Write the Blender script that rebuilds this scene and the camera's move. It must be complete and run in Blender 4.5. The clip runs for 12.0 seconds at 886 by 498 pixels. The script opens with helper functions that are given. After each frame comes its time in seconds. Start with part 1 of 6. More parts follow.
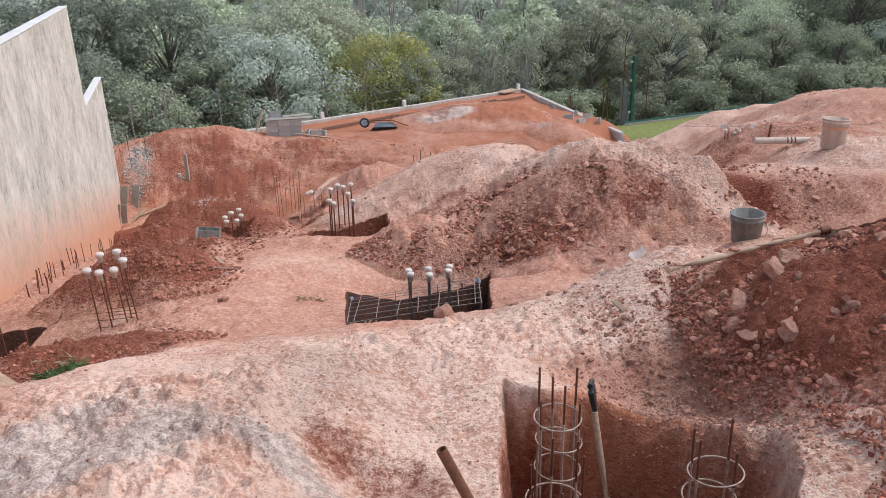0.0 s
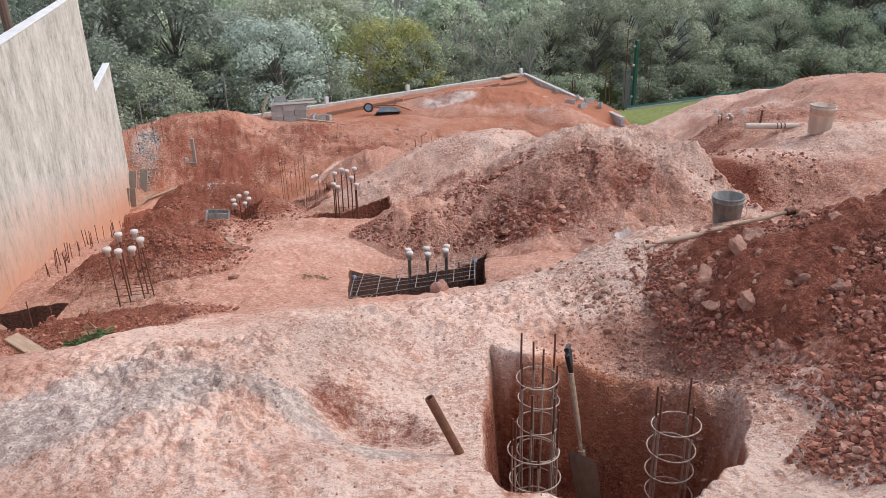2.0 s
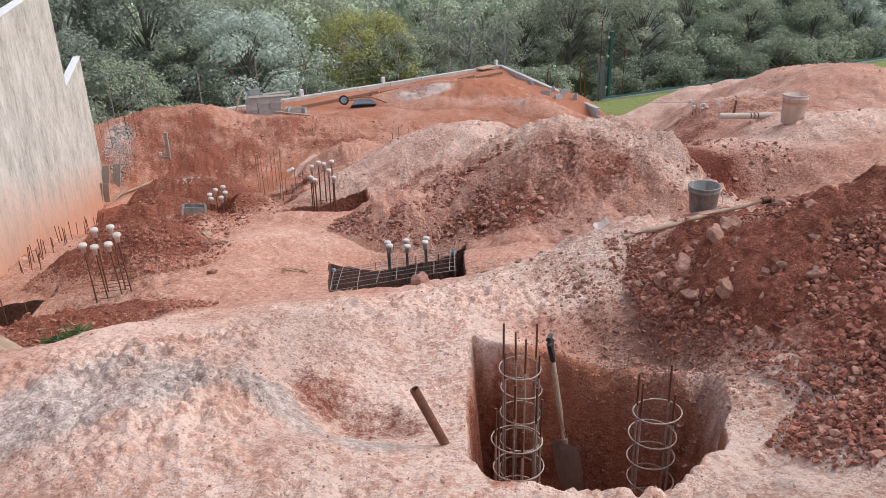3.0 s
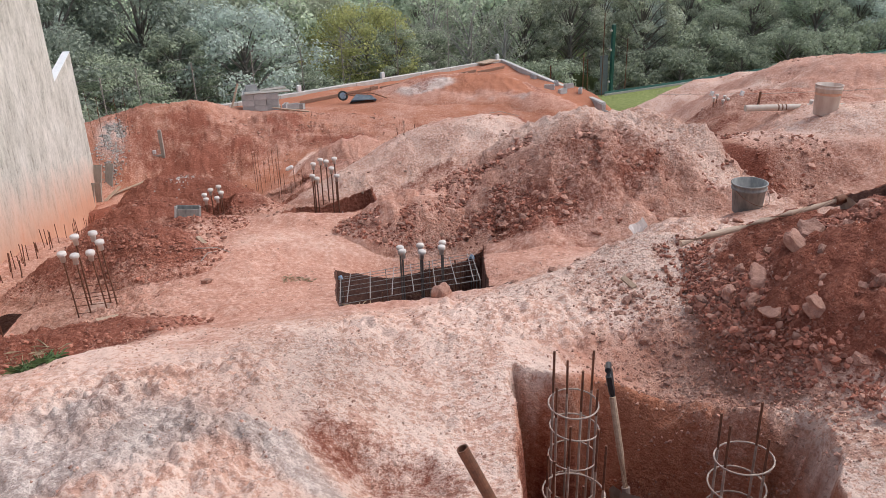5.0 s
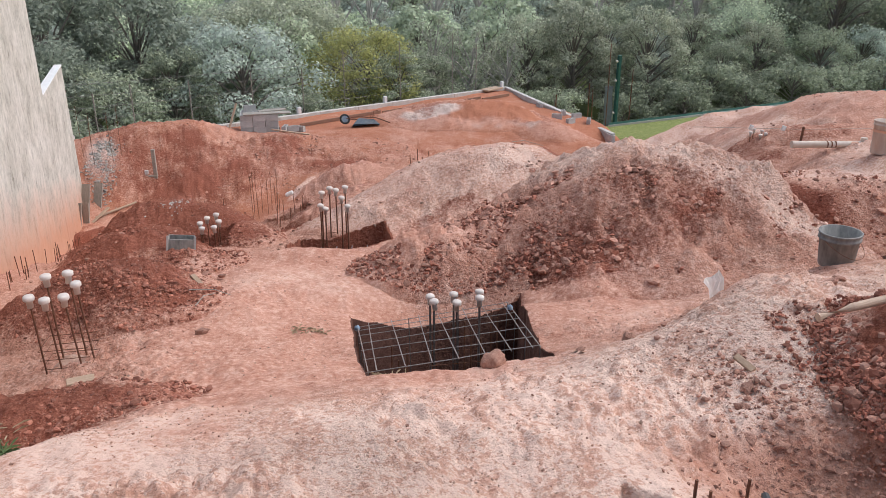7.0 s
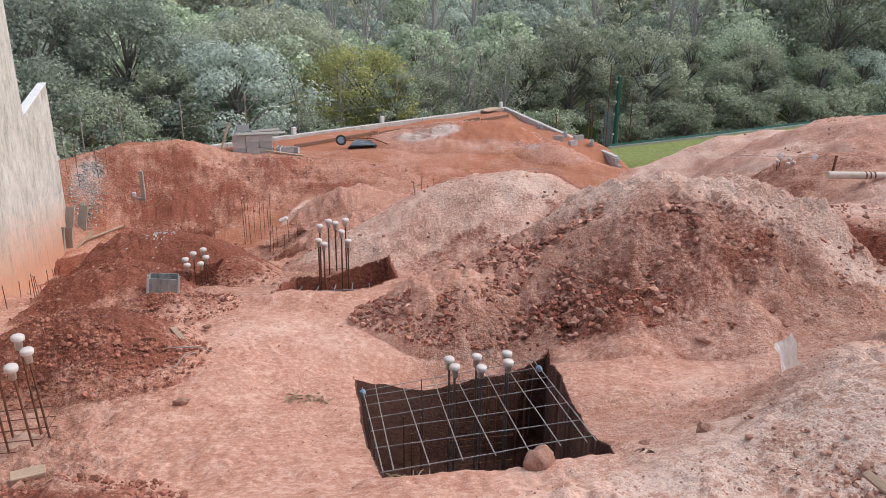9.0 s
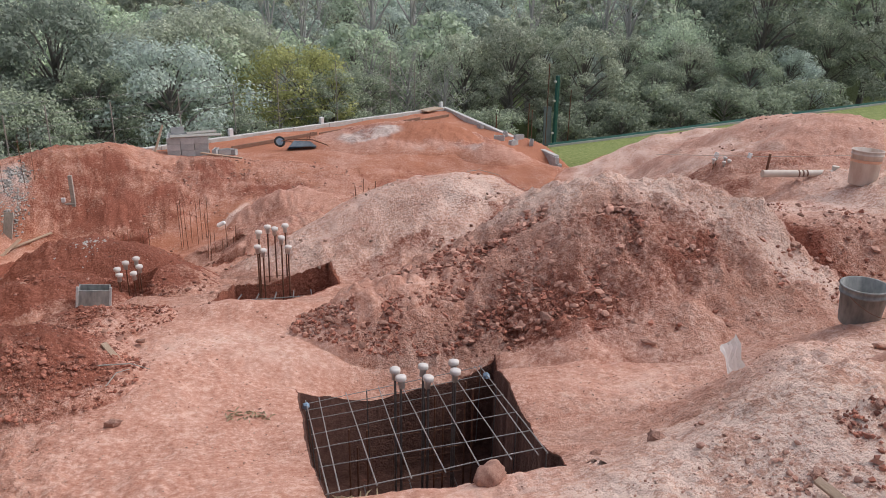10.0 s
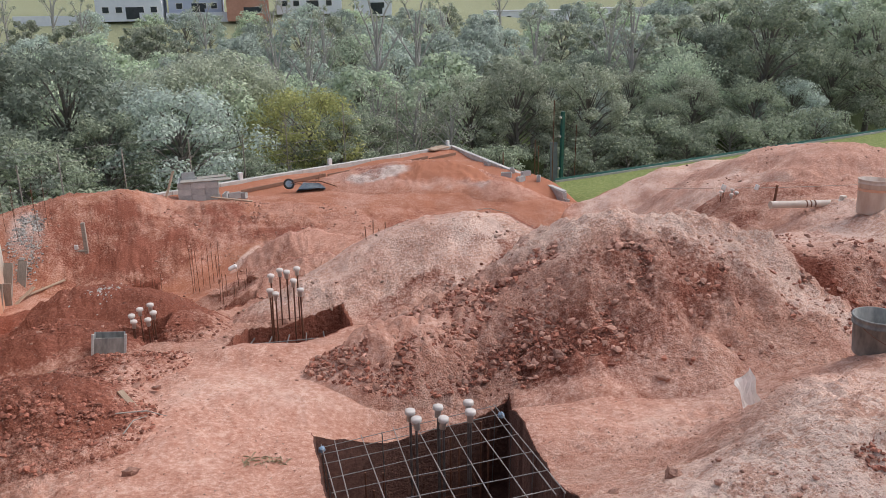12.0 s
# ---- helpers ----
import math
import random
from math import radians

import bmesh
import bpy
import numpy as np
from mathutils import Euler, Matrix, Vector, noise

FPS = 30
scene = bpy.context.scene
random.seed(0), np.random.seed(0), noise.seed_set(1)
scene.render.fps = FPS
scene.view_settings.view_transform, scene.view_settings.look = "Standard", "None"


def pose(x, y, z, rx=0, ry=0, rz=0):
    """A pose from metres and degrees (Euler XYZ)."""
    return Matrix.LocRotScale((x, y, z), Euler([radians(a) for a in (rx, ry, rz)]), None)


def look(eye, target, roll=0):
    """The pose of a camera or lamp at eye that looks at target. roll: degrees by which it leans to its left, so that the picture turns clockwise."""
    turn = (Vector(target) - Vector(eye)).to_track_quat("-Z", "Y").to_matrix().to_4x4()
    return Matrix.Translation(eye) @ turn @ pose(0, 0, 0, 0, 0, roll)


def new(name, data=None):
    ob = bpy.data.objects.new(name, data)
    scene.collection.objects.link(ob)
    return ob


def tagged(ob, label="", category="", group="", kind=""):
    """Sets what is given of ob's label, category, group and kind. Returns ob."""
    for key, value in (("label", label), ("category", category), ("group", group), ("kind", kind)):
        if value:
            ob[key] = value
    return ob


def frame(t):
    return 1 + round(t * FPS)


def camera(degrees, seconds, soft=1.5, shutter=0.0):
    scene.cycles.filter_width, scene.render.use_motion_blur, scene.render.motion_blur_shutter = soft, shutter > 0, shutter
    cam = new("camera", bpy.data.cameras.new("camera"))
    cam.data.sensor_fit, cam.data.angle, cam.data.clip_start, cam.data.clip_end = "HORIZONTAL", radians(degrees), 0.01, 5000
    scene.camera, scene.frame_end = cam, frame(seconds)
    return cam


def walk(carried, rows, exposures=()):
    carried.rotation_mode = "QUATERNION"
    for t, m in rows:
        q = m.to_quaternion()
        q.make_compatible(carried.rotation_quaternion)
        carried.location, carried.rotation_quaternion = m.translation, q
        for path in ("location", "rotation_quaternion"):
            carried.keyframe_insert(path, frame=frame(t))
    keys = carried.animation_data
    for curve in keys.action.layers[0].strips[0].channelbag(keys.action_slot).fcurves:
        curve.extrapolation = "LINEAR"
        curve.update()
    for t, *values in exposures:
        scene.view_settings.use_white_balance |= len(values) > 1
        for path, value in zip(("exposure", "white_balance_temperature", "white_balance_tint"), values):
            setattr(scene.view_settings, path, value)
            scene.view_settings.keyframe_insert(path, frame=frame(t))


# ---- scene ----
cam = camera(58.5, 12.0, soft=0.8)
PATH = [
    (0, (0.000, 0.000, 1.600), (0.163, 1.856, 0.873), -1.45),
    (0.5, (-0.074, -0.102, 1.627), (0.092, 1.748, 0.886), -1.47),
    (1, (-0.124, -0.217, 1.704), (0.033, 1.638, 0.973), -1.70),
    (1.5, (-0.017, -0.378, 1.733), (0.121, 1.476, 0.996), -1.71),
    (2, (0.033, -0.443, 1.731), (0.182, 1.400, 0.967), -1.56),
    (2.5, (0.015, -0.463, 1.734), (0.203, 1.369, 0.956), -1.39),
    (2.7, (0.010, -0.470, 1.737), (0.210, 1.361, 0.957), -1.33),
    (4.3, (-0.096, -0.078, 1.624), (0.121, 1.744, 0.827), -1.93),
    (4.5, (-0.122, -0.007, 1.599), (0.099, 1.816, 0.806), -1.74),
    (5, (-0.105, 0.285, 1.520), (0.107, 2.110, 0.729), -1.82),
    (5.5, (-0.188, 0.574, 1.462), (0.042, 2.395, 0.667), -1.81),
    (6, (-0.309, 0.847, 1.407), (-0.052, 2.666, 0.615), -1.50),
    (6.5, (-0.338, 1.088, 1.322), (-0.092, 2.920, 0.557), -0.69),
    (7, (-0.357, 1.378, 1.281), (-0.117, 3.225, 0.550), -0.03),
    (7.2, (-0.397, 1.484, 1.243), (-0.156, 3.334, 0.522), 0.08),
    (8.8, (-0.389, 2.266, 1.162), (-0.156, 4.126, 0.464), 0.40),
    (9, (-0.434, 2.324, 1.187), (-0.174, 4.184, 0.499), 0.44),
    (9.5, (-0.450, 2.428, 1.219), (-0.120, 4.281, 0.543), 0.86),
    (10, (-0.422, 2.461, 1.194), (-0.019, 4.295, 0.506), 0.94),
    (10.5, (-0.425, 2.450, 1.190), (0.036, 4.271, 0.504), 0.70),
    (11, (-0.406, 2.430, 1.210), (0.076, 4.253, 0.541), 0.15),
    (11.5, (-0.417, 2.430, 1.212), (0.022, 4.272, 0.569), -0.41),
    (12, (-0.445, 2.421, 1.238), (-0.059, 4.290, 0.638), -0.68),
]
walk(cam, [(t, look(eye, target, roll)) for t, eye, target, roll in PATH],
     exposures=((0, -0.24), (7.2, -0.25), (9.5, -0.23), (10, -0.36), (10.5, -0.22), (11, -0.2), (11.5, -0.26), (12, -0.36)))

# ---- daylight ----
world = bpy.data.worlds.new("world")
scene.world = world
world.use_nodes = True
sky = world.node_tree.nodes.new("ShaderNodeTexSky")
sky.sky_type, sky.sun_disc = "NISHITA", False
sky.sun_elevation, sky.sun_rotation, sky.dust_density, sky.air_density, sky.ozone_density = radians(54), radians(77.5), 3.0, 0.8, 1.0
cloud = world.node_tree.nodes.new("ShaderNodeHueSaturation")   # thin even cloud greys the blue of the sky
cloud.inputs["Saturation"].default_value = 0.6
world.node_tree.links.new(sky.outputs[0], cloud.inputs["Color"])
world.node_tree.links.new(cloud.outputs[0], world.node_tree.nodes["Background"].inputs[0])
world.node_tree.nodes["Background"].inputs[1].default_value = 0.265
sun = new("sun", bpy.data.lights.new("sun", "SUN"))
sun.data.energy, sun.data.angle, sun.data.color = 1.05, radians(50), (0.88, 0.945, 1.02)
sun.matrix_world = look((27, 6, 38), (0, 0, 0))


# ---- materials ----
def material(name, build):
    m = bpy.data.materials.new(name)
    m.use_nodes = True
    tree = m.node_tree
    bsdf = tree.nodes["Principled BSDF"]

    def node(kind, **values):
        n = tree.nodes.new(kind)
        for key, value in values.items():
            n.inputs[int(key[1:]) if key[0] == "_" else key.replace("_", " ")].default_value = value
        return n

    def link(a, b):
        tree.links.new(a, b)

    build(bsdf, node, link)
    return m


def ramp(node, link, fac, *stops):
    r = node("ShaderNodeValToRGB")
    while len(r.color_ramp.elements) < len(stops):
        r.color_ramp.elements.new(0.5)
    for e, (at, colour) in zip(r.color_ramp.elements, stops):
        e.position, e.color = at, (*colour, 1) if len(colour) == 3 else colour
    link(fac, r.inputs[0])
    return r.outputs[0]


def mixed(node, link, fac, a, b, how="MIX"):
    n = node("ShaderNodeMix")
    n.data_type, n.blend_type = "RGBA", how
    for socket, value in ((n.inputs[0], fac), (n.inputs[6], a), (n.inputs[7], b)):
        if isinstance(value, (int, float)):
            socket.default_value = value
        elif isinstance(value, tuple):
            socket.default_value = (*value, 1)
        else:
            link(value, socket)
    return n.outputs[2]


def grain(node, link, scale, detail=6.0, rough=0.6, coords="Object", stretch=(1, 1, 1)):
    c, s, n = node("ShaderNodeTexCoord"), node("ShaderNodeMapping"), node("ShaderNodeTexNoise", Scale=scale, Detail=detail, Roughness=rough)
    s.inputs["Scale"].default_value = stretch
    link(c.outputs[coords], s.inputs[0])
    link(s.outputs[0], n.inputs["Vector"])
    return n.outputs["Fac"]


def bumped(node, link, bsdf, height, strength, distance=0.01):
    b = node("ShaderNodeBump", Strength=strength, Distance=distance)
    link(height, b.inputs["Height"])
    link(b.outputs[0], bsdf.inputs["Normal"])


def plain(name, low, high, rough=0.7, metal=0.0, scale=30.0, bump=0.3, size=0.004, stretch=(1, 1, 1), vary=0.0, island=0.0):
    """Two tones over grain at two scales, with fine relief."""
    def build(bsdf, node, link):
        fine, wide = grain(node, link, scale, stretch=stretch), grain(node, link, scale * 0.14, 3.0, stretch=stretch)
        both = node("ShaderNodeMath", _1=0.5)
        both.operation = "MULTIPLY_ADD"
        link(fine, both.inputs[0])
        half = node("ShaderNodeMath", _1=0.5)
        half.operation = "MULTIPLY"
        link(wide, half.inputs[0])
        link(half.outputs[0], both.inputs[2])
        colour = ramp(node, link, both.outputs[0], (0.32, low), (0.66, high))
        if vary:
            info, hue = node("ShaderNodeObjectInfo"), node("ShaderNodeHueSaturation")
            spread = node("ShaderNodeMapRange", _3=1 - vary, _4=1 + vary)
            link(info.outputs["Random"], spread.inputs[0])
            link(spread.outputs[0], hue.inputs["Value"])
            link(colour, hue.inputs["Color"])
            colour = hue.outputs[0]
        if island:
            info, hue = node("ShaderNodeNewGeometry"), node("ShaderNodeHueSaturation")
            spread = node("ShaderNodeMapRange", _3=1 - island, _4=1 + island)
            link(info.outputs["Random Per Island"], spread.inputs[0])
            link(spread.outputs[0], hue.inputs["Value"])
            link(colour, hue.inputs["Color"])
            colour = hue.outputs[0]
        link(colour, bsdf.inputs["Base Color"])
        bsdf.inputs["Roughness"].default_value, bsdf.inputs["Metallic"].default_value = rough, metal
        if bump:
            bumped(node, link, bsdf, fine, bump, size)
    return material(name, build)


def soil_build(bsdf, node, link):
    """Clay soils laid over one another by the layers of the ground, each with its own grain; a darker layer paints the
    shade inside pits.
    """
    def layer(name):
        n = node("ShaderNodeAttribute")
        n.attribute_name = name
        return n.outputs["Fac"]

    def cells(scale):
        c, v = node("ShaderNodeTexCoord"), node("ShaderNodeTexVoronoi", Scale=scale)
        link(c.outputs["Object"], v.inputs["Vector"])
        return v

    def added(a, b, weight):
        m = node("ShaderNodeMath", _1=weight)
        m.operation = "MULTIPLY_ADD"
        link(b, m.inputs[0])
        link(a, m.inputs[2])
        return m.outputs[0]

    def times(a, b):
        m = node("ShaderNodeMath")
        m.operation = "MULTIPLY"
        link(a, m.inputs[0])
        link(b, m.inputs[1])
        return m.outputs[0]

    lumps, blotch, fine, crumbs, dust = (grain(node, link, s, d, r) for s, d, r in ((4.5, 9.0, 0.7), (1.6, 11.0, 0.72), (24.0, 8.0, 0.72), (95.0, 5.0, 0.7), (260.0, 3.0, 0.7)))
    streak = grain(node, link, 2.6, 9.0, 0.7, stretch=(1.25, 0.75, 1.0))
    tone = added(added(fine, lumps, 0.45), crumbs, 0.35)
    colour = ramp(node, link, tone, (0.68, (0.36, 0.15, 0.097)), (0.82, (0.475, 0.23, 0.161)), (0.94, (0.56, 0.303, 0.225)), (1.08, (0.65, 0.403, 0.316)))

    def patch(colour, name, to, against, soft=0.3):
        """Lays a soil colour where its layer outweighs the noise, with a ragged rim."""
        m = node("ShaderNodeMath")
        m.operation = "SUBTRACT"
        link(layer(name), m.inputs[0])
        link(against, m.inputs[1])
        r = node("ShaderNodeMapRange", _1=-soft, _2=soft)
        r.interpolation_type = "SMOOTHSTEP"
        link(m.outputs[0], r.inputs[0])
        return mixed(node, link, r.outputs[0], colour, to)

    rim = added(added(blotch, fine, 0.5), crumbs, 0.35)
    against = node("ShaderNodeMath", _1=0.42)
    against.operation = "SUBTRACT"
    link(rim, against.inputs[0])
    against = against.outputs[0]
    dark = ramp(node, link, added(fine, crumbs, 0.5), (0.55, (0.175, 0.052, 0.033)), (0.75, (0.285, 0.099, 0.064)), (0.95, (0.42, 0.17, 0.113)))
    pale = ramp(node, link, added(added(fine, streak, 0.6), crumbs, 0.4), (0.78, (0.52, 0.268, 0.191)), (0.92, (0.63, 0.372, 0.283)), (1.04, (0.715, 0.472, 0.372)), (1.18, (0.80, 0.595, 0.497)))
    grey = ramp(node, link, added(added(fine, streak, 0.4), crumbs, 0.4), (0.68, (0.36, 0.25, 0.21)), (0.9, (0.55, 0.425, 0.37)), (1.1, (0.76, 0.64, 0.57)))
    # near-black brown: the shade inside pits, painted into the soil colour
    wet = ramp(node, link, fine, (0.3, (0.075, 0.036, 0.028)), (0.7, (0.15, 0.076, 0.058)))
    orange = ramp(node, link, added(fine, crumbs, 0.4), (0.5, (0.35, 0.12, 0.066)), (0.9, (0.52, 0.235, 0.145)))
    colour = patch(colour, "orange", orange, against, 0.22)
    colour = patch(colour, "pale", pale, against, 0.26)
    colour = patch(colour, "grey", grey, against, 0.3)
    colour = patch(colour, "dark", dark, against, 0.16)
    speck = ramp(node, link, dust, (0.30, (0.72, 0.69, 0.67)), (0.48, (1, 1, 1)), (0.68, (1.22, 1.21, 1.2)))
    colour = mixed(node, link, times(layer("loose"), layer("loose")), colour, speck, "MULTIPLY")
    stones, grit = cells(38.0), cells(110.0)
    for v, low in ((stones, 0.10), (grit, 0.16)):
        near = ramp(node, link, v.outputs["Distance"], (low, (1, 1, 1)), (low + 0.12, (0, 0, 0)))
        tint = node("ShaderNodeSeparateColor")
        link(v.outputs["Color"], tint.inputs[0])
        some = ramp(node, link, tint.outputs[0], (0.80, (0, 0, 0)), (0.84, (1, 1, 1)))
        mask = times(mixed(node, link, 1.0, near, some, "MULTIPLY"), layer("loose"))
        shade = ramp(node, link, tint.outputs[1], (0.0, (0.16, 0.062, 0.042)), (0.45, (0.42, 0.24, 0.18)), (1.0, (0.74, 0.60, 0.53)))
        n = node("ShaderNodeMix")
        n.data_type = "RGBA"
        link(mask, n.inputs[0])
        link(colour, n.inputs[6])
        link(shade, n.inputs[7])
        colour = n.outputs[2]
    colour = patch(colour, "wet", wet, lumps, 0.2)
    blades = grain(node, link, 7.0, 8.0, 0.75)
    colour = patch(colour, "grass", ramp(node, link, added(blades, lumps, 0.4), (0.5, (0.10, 0.14, 0.035)), (0.72, (0.25, 0.285, 0.095)), (0.9, (0.42, 0.40, 0.19))), lumps, 0.15)
    colour = patch(colour, "hay", ramp(node, link, lumps, (0.3, (0.24, 0.25, 0.14)), (0.7, (0.37, 0.37, 0.23))), lumps, 0.15)
    colour = patch(colour, "wood", ramp(node, link, fine, (0.3, (0.05, 0.065, 0.025)), (0.7, (0.11, 0.13, 0.05))), lumps, 0.15)
    link(colour, bsdf.inputs["Base Color"])
    bsdf.inputs["Roughness"].default_value = 0.95
    bsdf.inputs["Specular IOR Level"].default_value = 0.12
    clump, nodule = cells(22.0), cells(60.0)
    height = added(added(fine, crumbs, 0.55), dust, 0.22)
    height = added(height, clump.outputs["Distance"], -0.55)
    height = added(height, nodule.outputs["Distance"], -0.4)
    height = added(added(height, stones.outputs["Distance"], -0.35), grit.outputs["Distance"], -0.2)
    b = node("ShaderNodeBump", Distance=0.03)
    link(height, b.inputs["Height"])
    link(layer("loose"), b.inputs["Strength"])
    link(b.outputs[0], bsdf.inputs["Normal"])


SOIL = material("soil", soil_build)
# ---- shape of the ground ----
TABLE = np.random.RandomState(7).rand(256, 256)


def value_noise(x, y, size, shift=0):
    """Smooth noise from 0 to 1 with lumps of about the given size in metres."""
    u, v = np.asarray(x) / size + 37.3 * shift, np.asarray(y) / size + 91.7 * shift
    i, j = np.floor(u).astype(int), np.floor(v).astype(int)
    f, g = u - i, v - j
    f, g = f * f * (3 - 2 * f), g * g * (3 - 2 * g)
    a, b, c, d = (TABLE[(i + p) % 256, (j + q) % 256] for p, q in ((0, 0), (1, 0), (0, 1), (1, 1)))
    return (a * (1 - f) + b * f) * (1 - g) + (c * (1 - f) + d * f) * g


def fbm(x, y, size, octaves=4, shift=0):
    total, weight = 0.0, 0.0
    for k in range(octaves):
        total = total + value_noise(x, y, size / 2**k, shift + k) / 2**k
        weight += 1 / 2**k
    return total / weight - 0.5


def clods(x, y, size, shift=0):
    """Rounded lumps of mixed width, one to a cell of the given size; 0 between them, up to 1 on the largest."""
    u, v = np.asarray(x) / size + 17.3 * shift, np.asarray(y) / size + 53.9 * shift
    i, j = np.floor(u).astype(int), np.floor(v).astype(int)
    best = np.zeros(np.shape(u))
    for p in (-1, 0, 1):
        for q in (-1, 0, 1):
            a, b = (i + p + 31 * shift) % 256, (j + q + 57 * shift) % 256
            dx, dy = u - (i + p) - TABLE[a, b], v - (j + q) - TABLE[b, a]
            wide = 0.22 + 0.5 * TABLE[(a + 91) % 256, (b + 13) % 256] ** 2
            lean = 0.6 * (TABLE[(a + 7) % 256, (b + 29) % 256] - 0.5)
            best = np.maximum(best, wide * 1.4 * np.sqrt(np.clip(1 - (dx * dx + dy * dy + 2 * lean * dx * dy) / wide**2, 0, 1)))
    return best


def smooth(a, b, x):
    s = np.clip((x - a) / (b - a), 0, 1)
    return s * s * (3 - 2 * s)


def radial(x, y, cx, cy, rx, ry, turn=0.0):
    """Distance from a centre, 1 on the ellipse with those radii."""
    c, s = np.cos(np.radians(turn)), np.sin(np.radians(turn))
    dx, dy = x - cx, y - cy
    return np.sqrt(((dx * c + dy * s) / rx) ** 2 + ((dy * c - dx * s) / ry) ** 2)


def swell(x, y, cx, cy, rx, ry, height, turn=0.0):
    """A broad soft rise or hollow."""
    return height * np.exp(-1.6 * radial(x, y, cx, cy, rx, ry, turn) ** 2)


def tipped(x, y, cx, cy, rx, ry, height, turn=0.0, flat=0.3):
    """A tipped heap of soil: straight flanks, rounded top, soft foot."""
    d = radial(x, y, cx, cy, rx, ry, turn)
    d = d + 0.2 * fbm(x, y, 0.55 * min(rx, ry) + 0.2, 3, 5) + 0.16 * min(1.0, 1.0 / rx) * fbm(x, y, 0.3, 3, 44)
    c = np.clip(1 - (np.sqrt(d * d + flat * flat) - flat), 0, 1)
    return height * (0.6 * c + 0.4 * c * c * (3 - 2 * c))


def edge_distance(x, y, corners):
    """Distance inside a convex outline given anticlockwise; negative outside."""
    best = None
    for (ax, ay), (bx, by) in zip(corners, corners[1:] + corners[:1]):
        length = math.hypot(bx - ax, by - ay)
        d = ((bx - ax) * (y - ay) - (by - ay) * (x - ax)) / length
        best = d if best is None else np.minimum(best, d)
    return best


WALL_A, WALL_B = -2.45, -0.218   # face of the boundary wall: x = WALL_A + WALL_B * y
BEAM_LEFT, BEAM_CORNER, WING_END = (-8.3, 25.3), (7.4, 38.1), (9.2, 28.0)


def slope_profile(y):
    return np.interp(y, (-8, 0, 2.5, 3.2, 4, 4.8, 5.6, 6.5, 8.4, 10, 12, 16, 20, 22.5, 24.5, 27, 29, 31, 38),
                     (1.2, 0.02, -0.36, -0.46, -0.58, -0.87, -1.2, -1.48, -1.72, -2.1, -2.62, -4.05, -5.2, -5.65, -5.4, -4.62, -4.76, -4.83, -5.22))


def scarp(x, y):
    """Distance back from the cut edge of the terrace with the white bucket."""
    return edge_distance(x, y, [(4.6, 8.5), (9.0, 7.9), (9.0, 16.0), (2.2, 16.0), (3.3, 10.5)]) + 0.25 * fbm(x, y, 0.6, 4, 41)


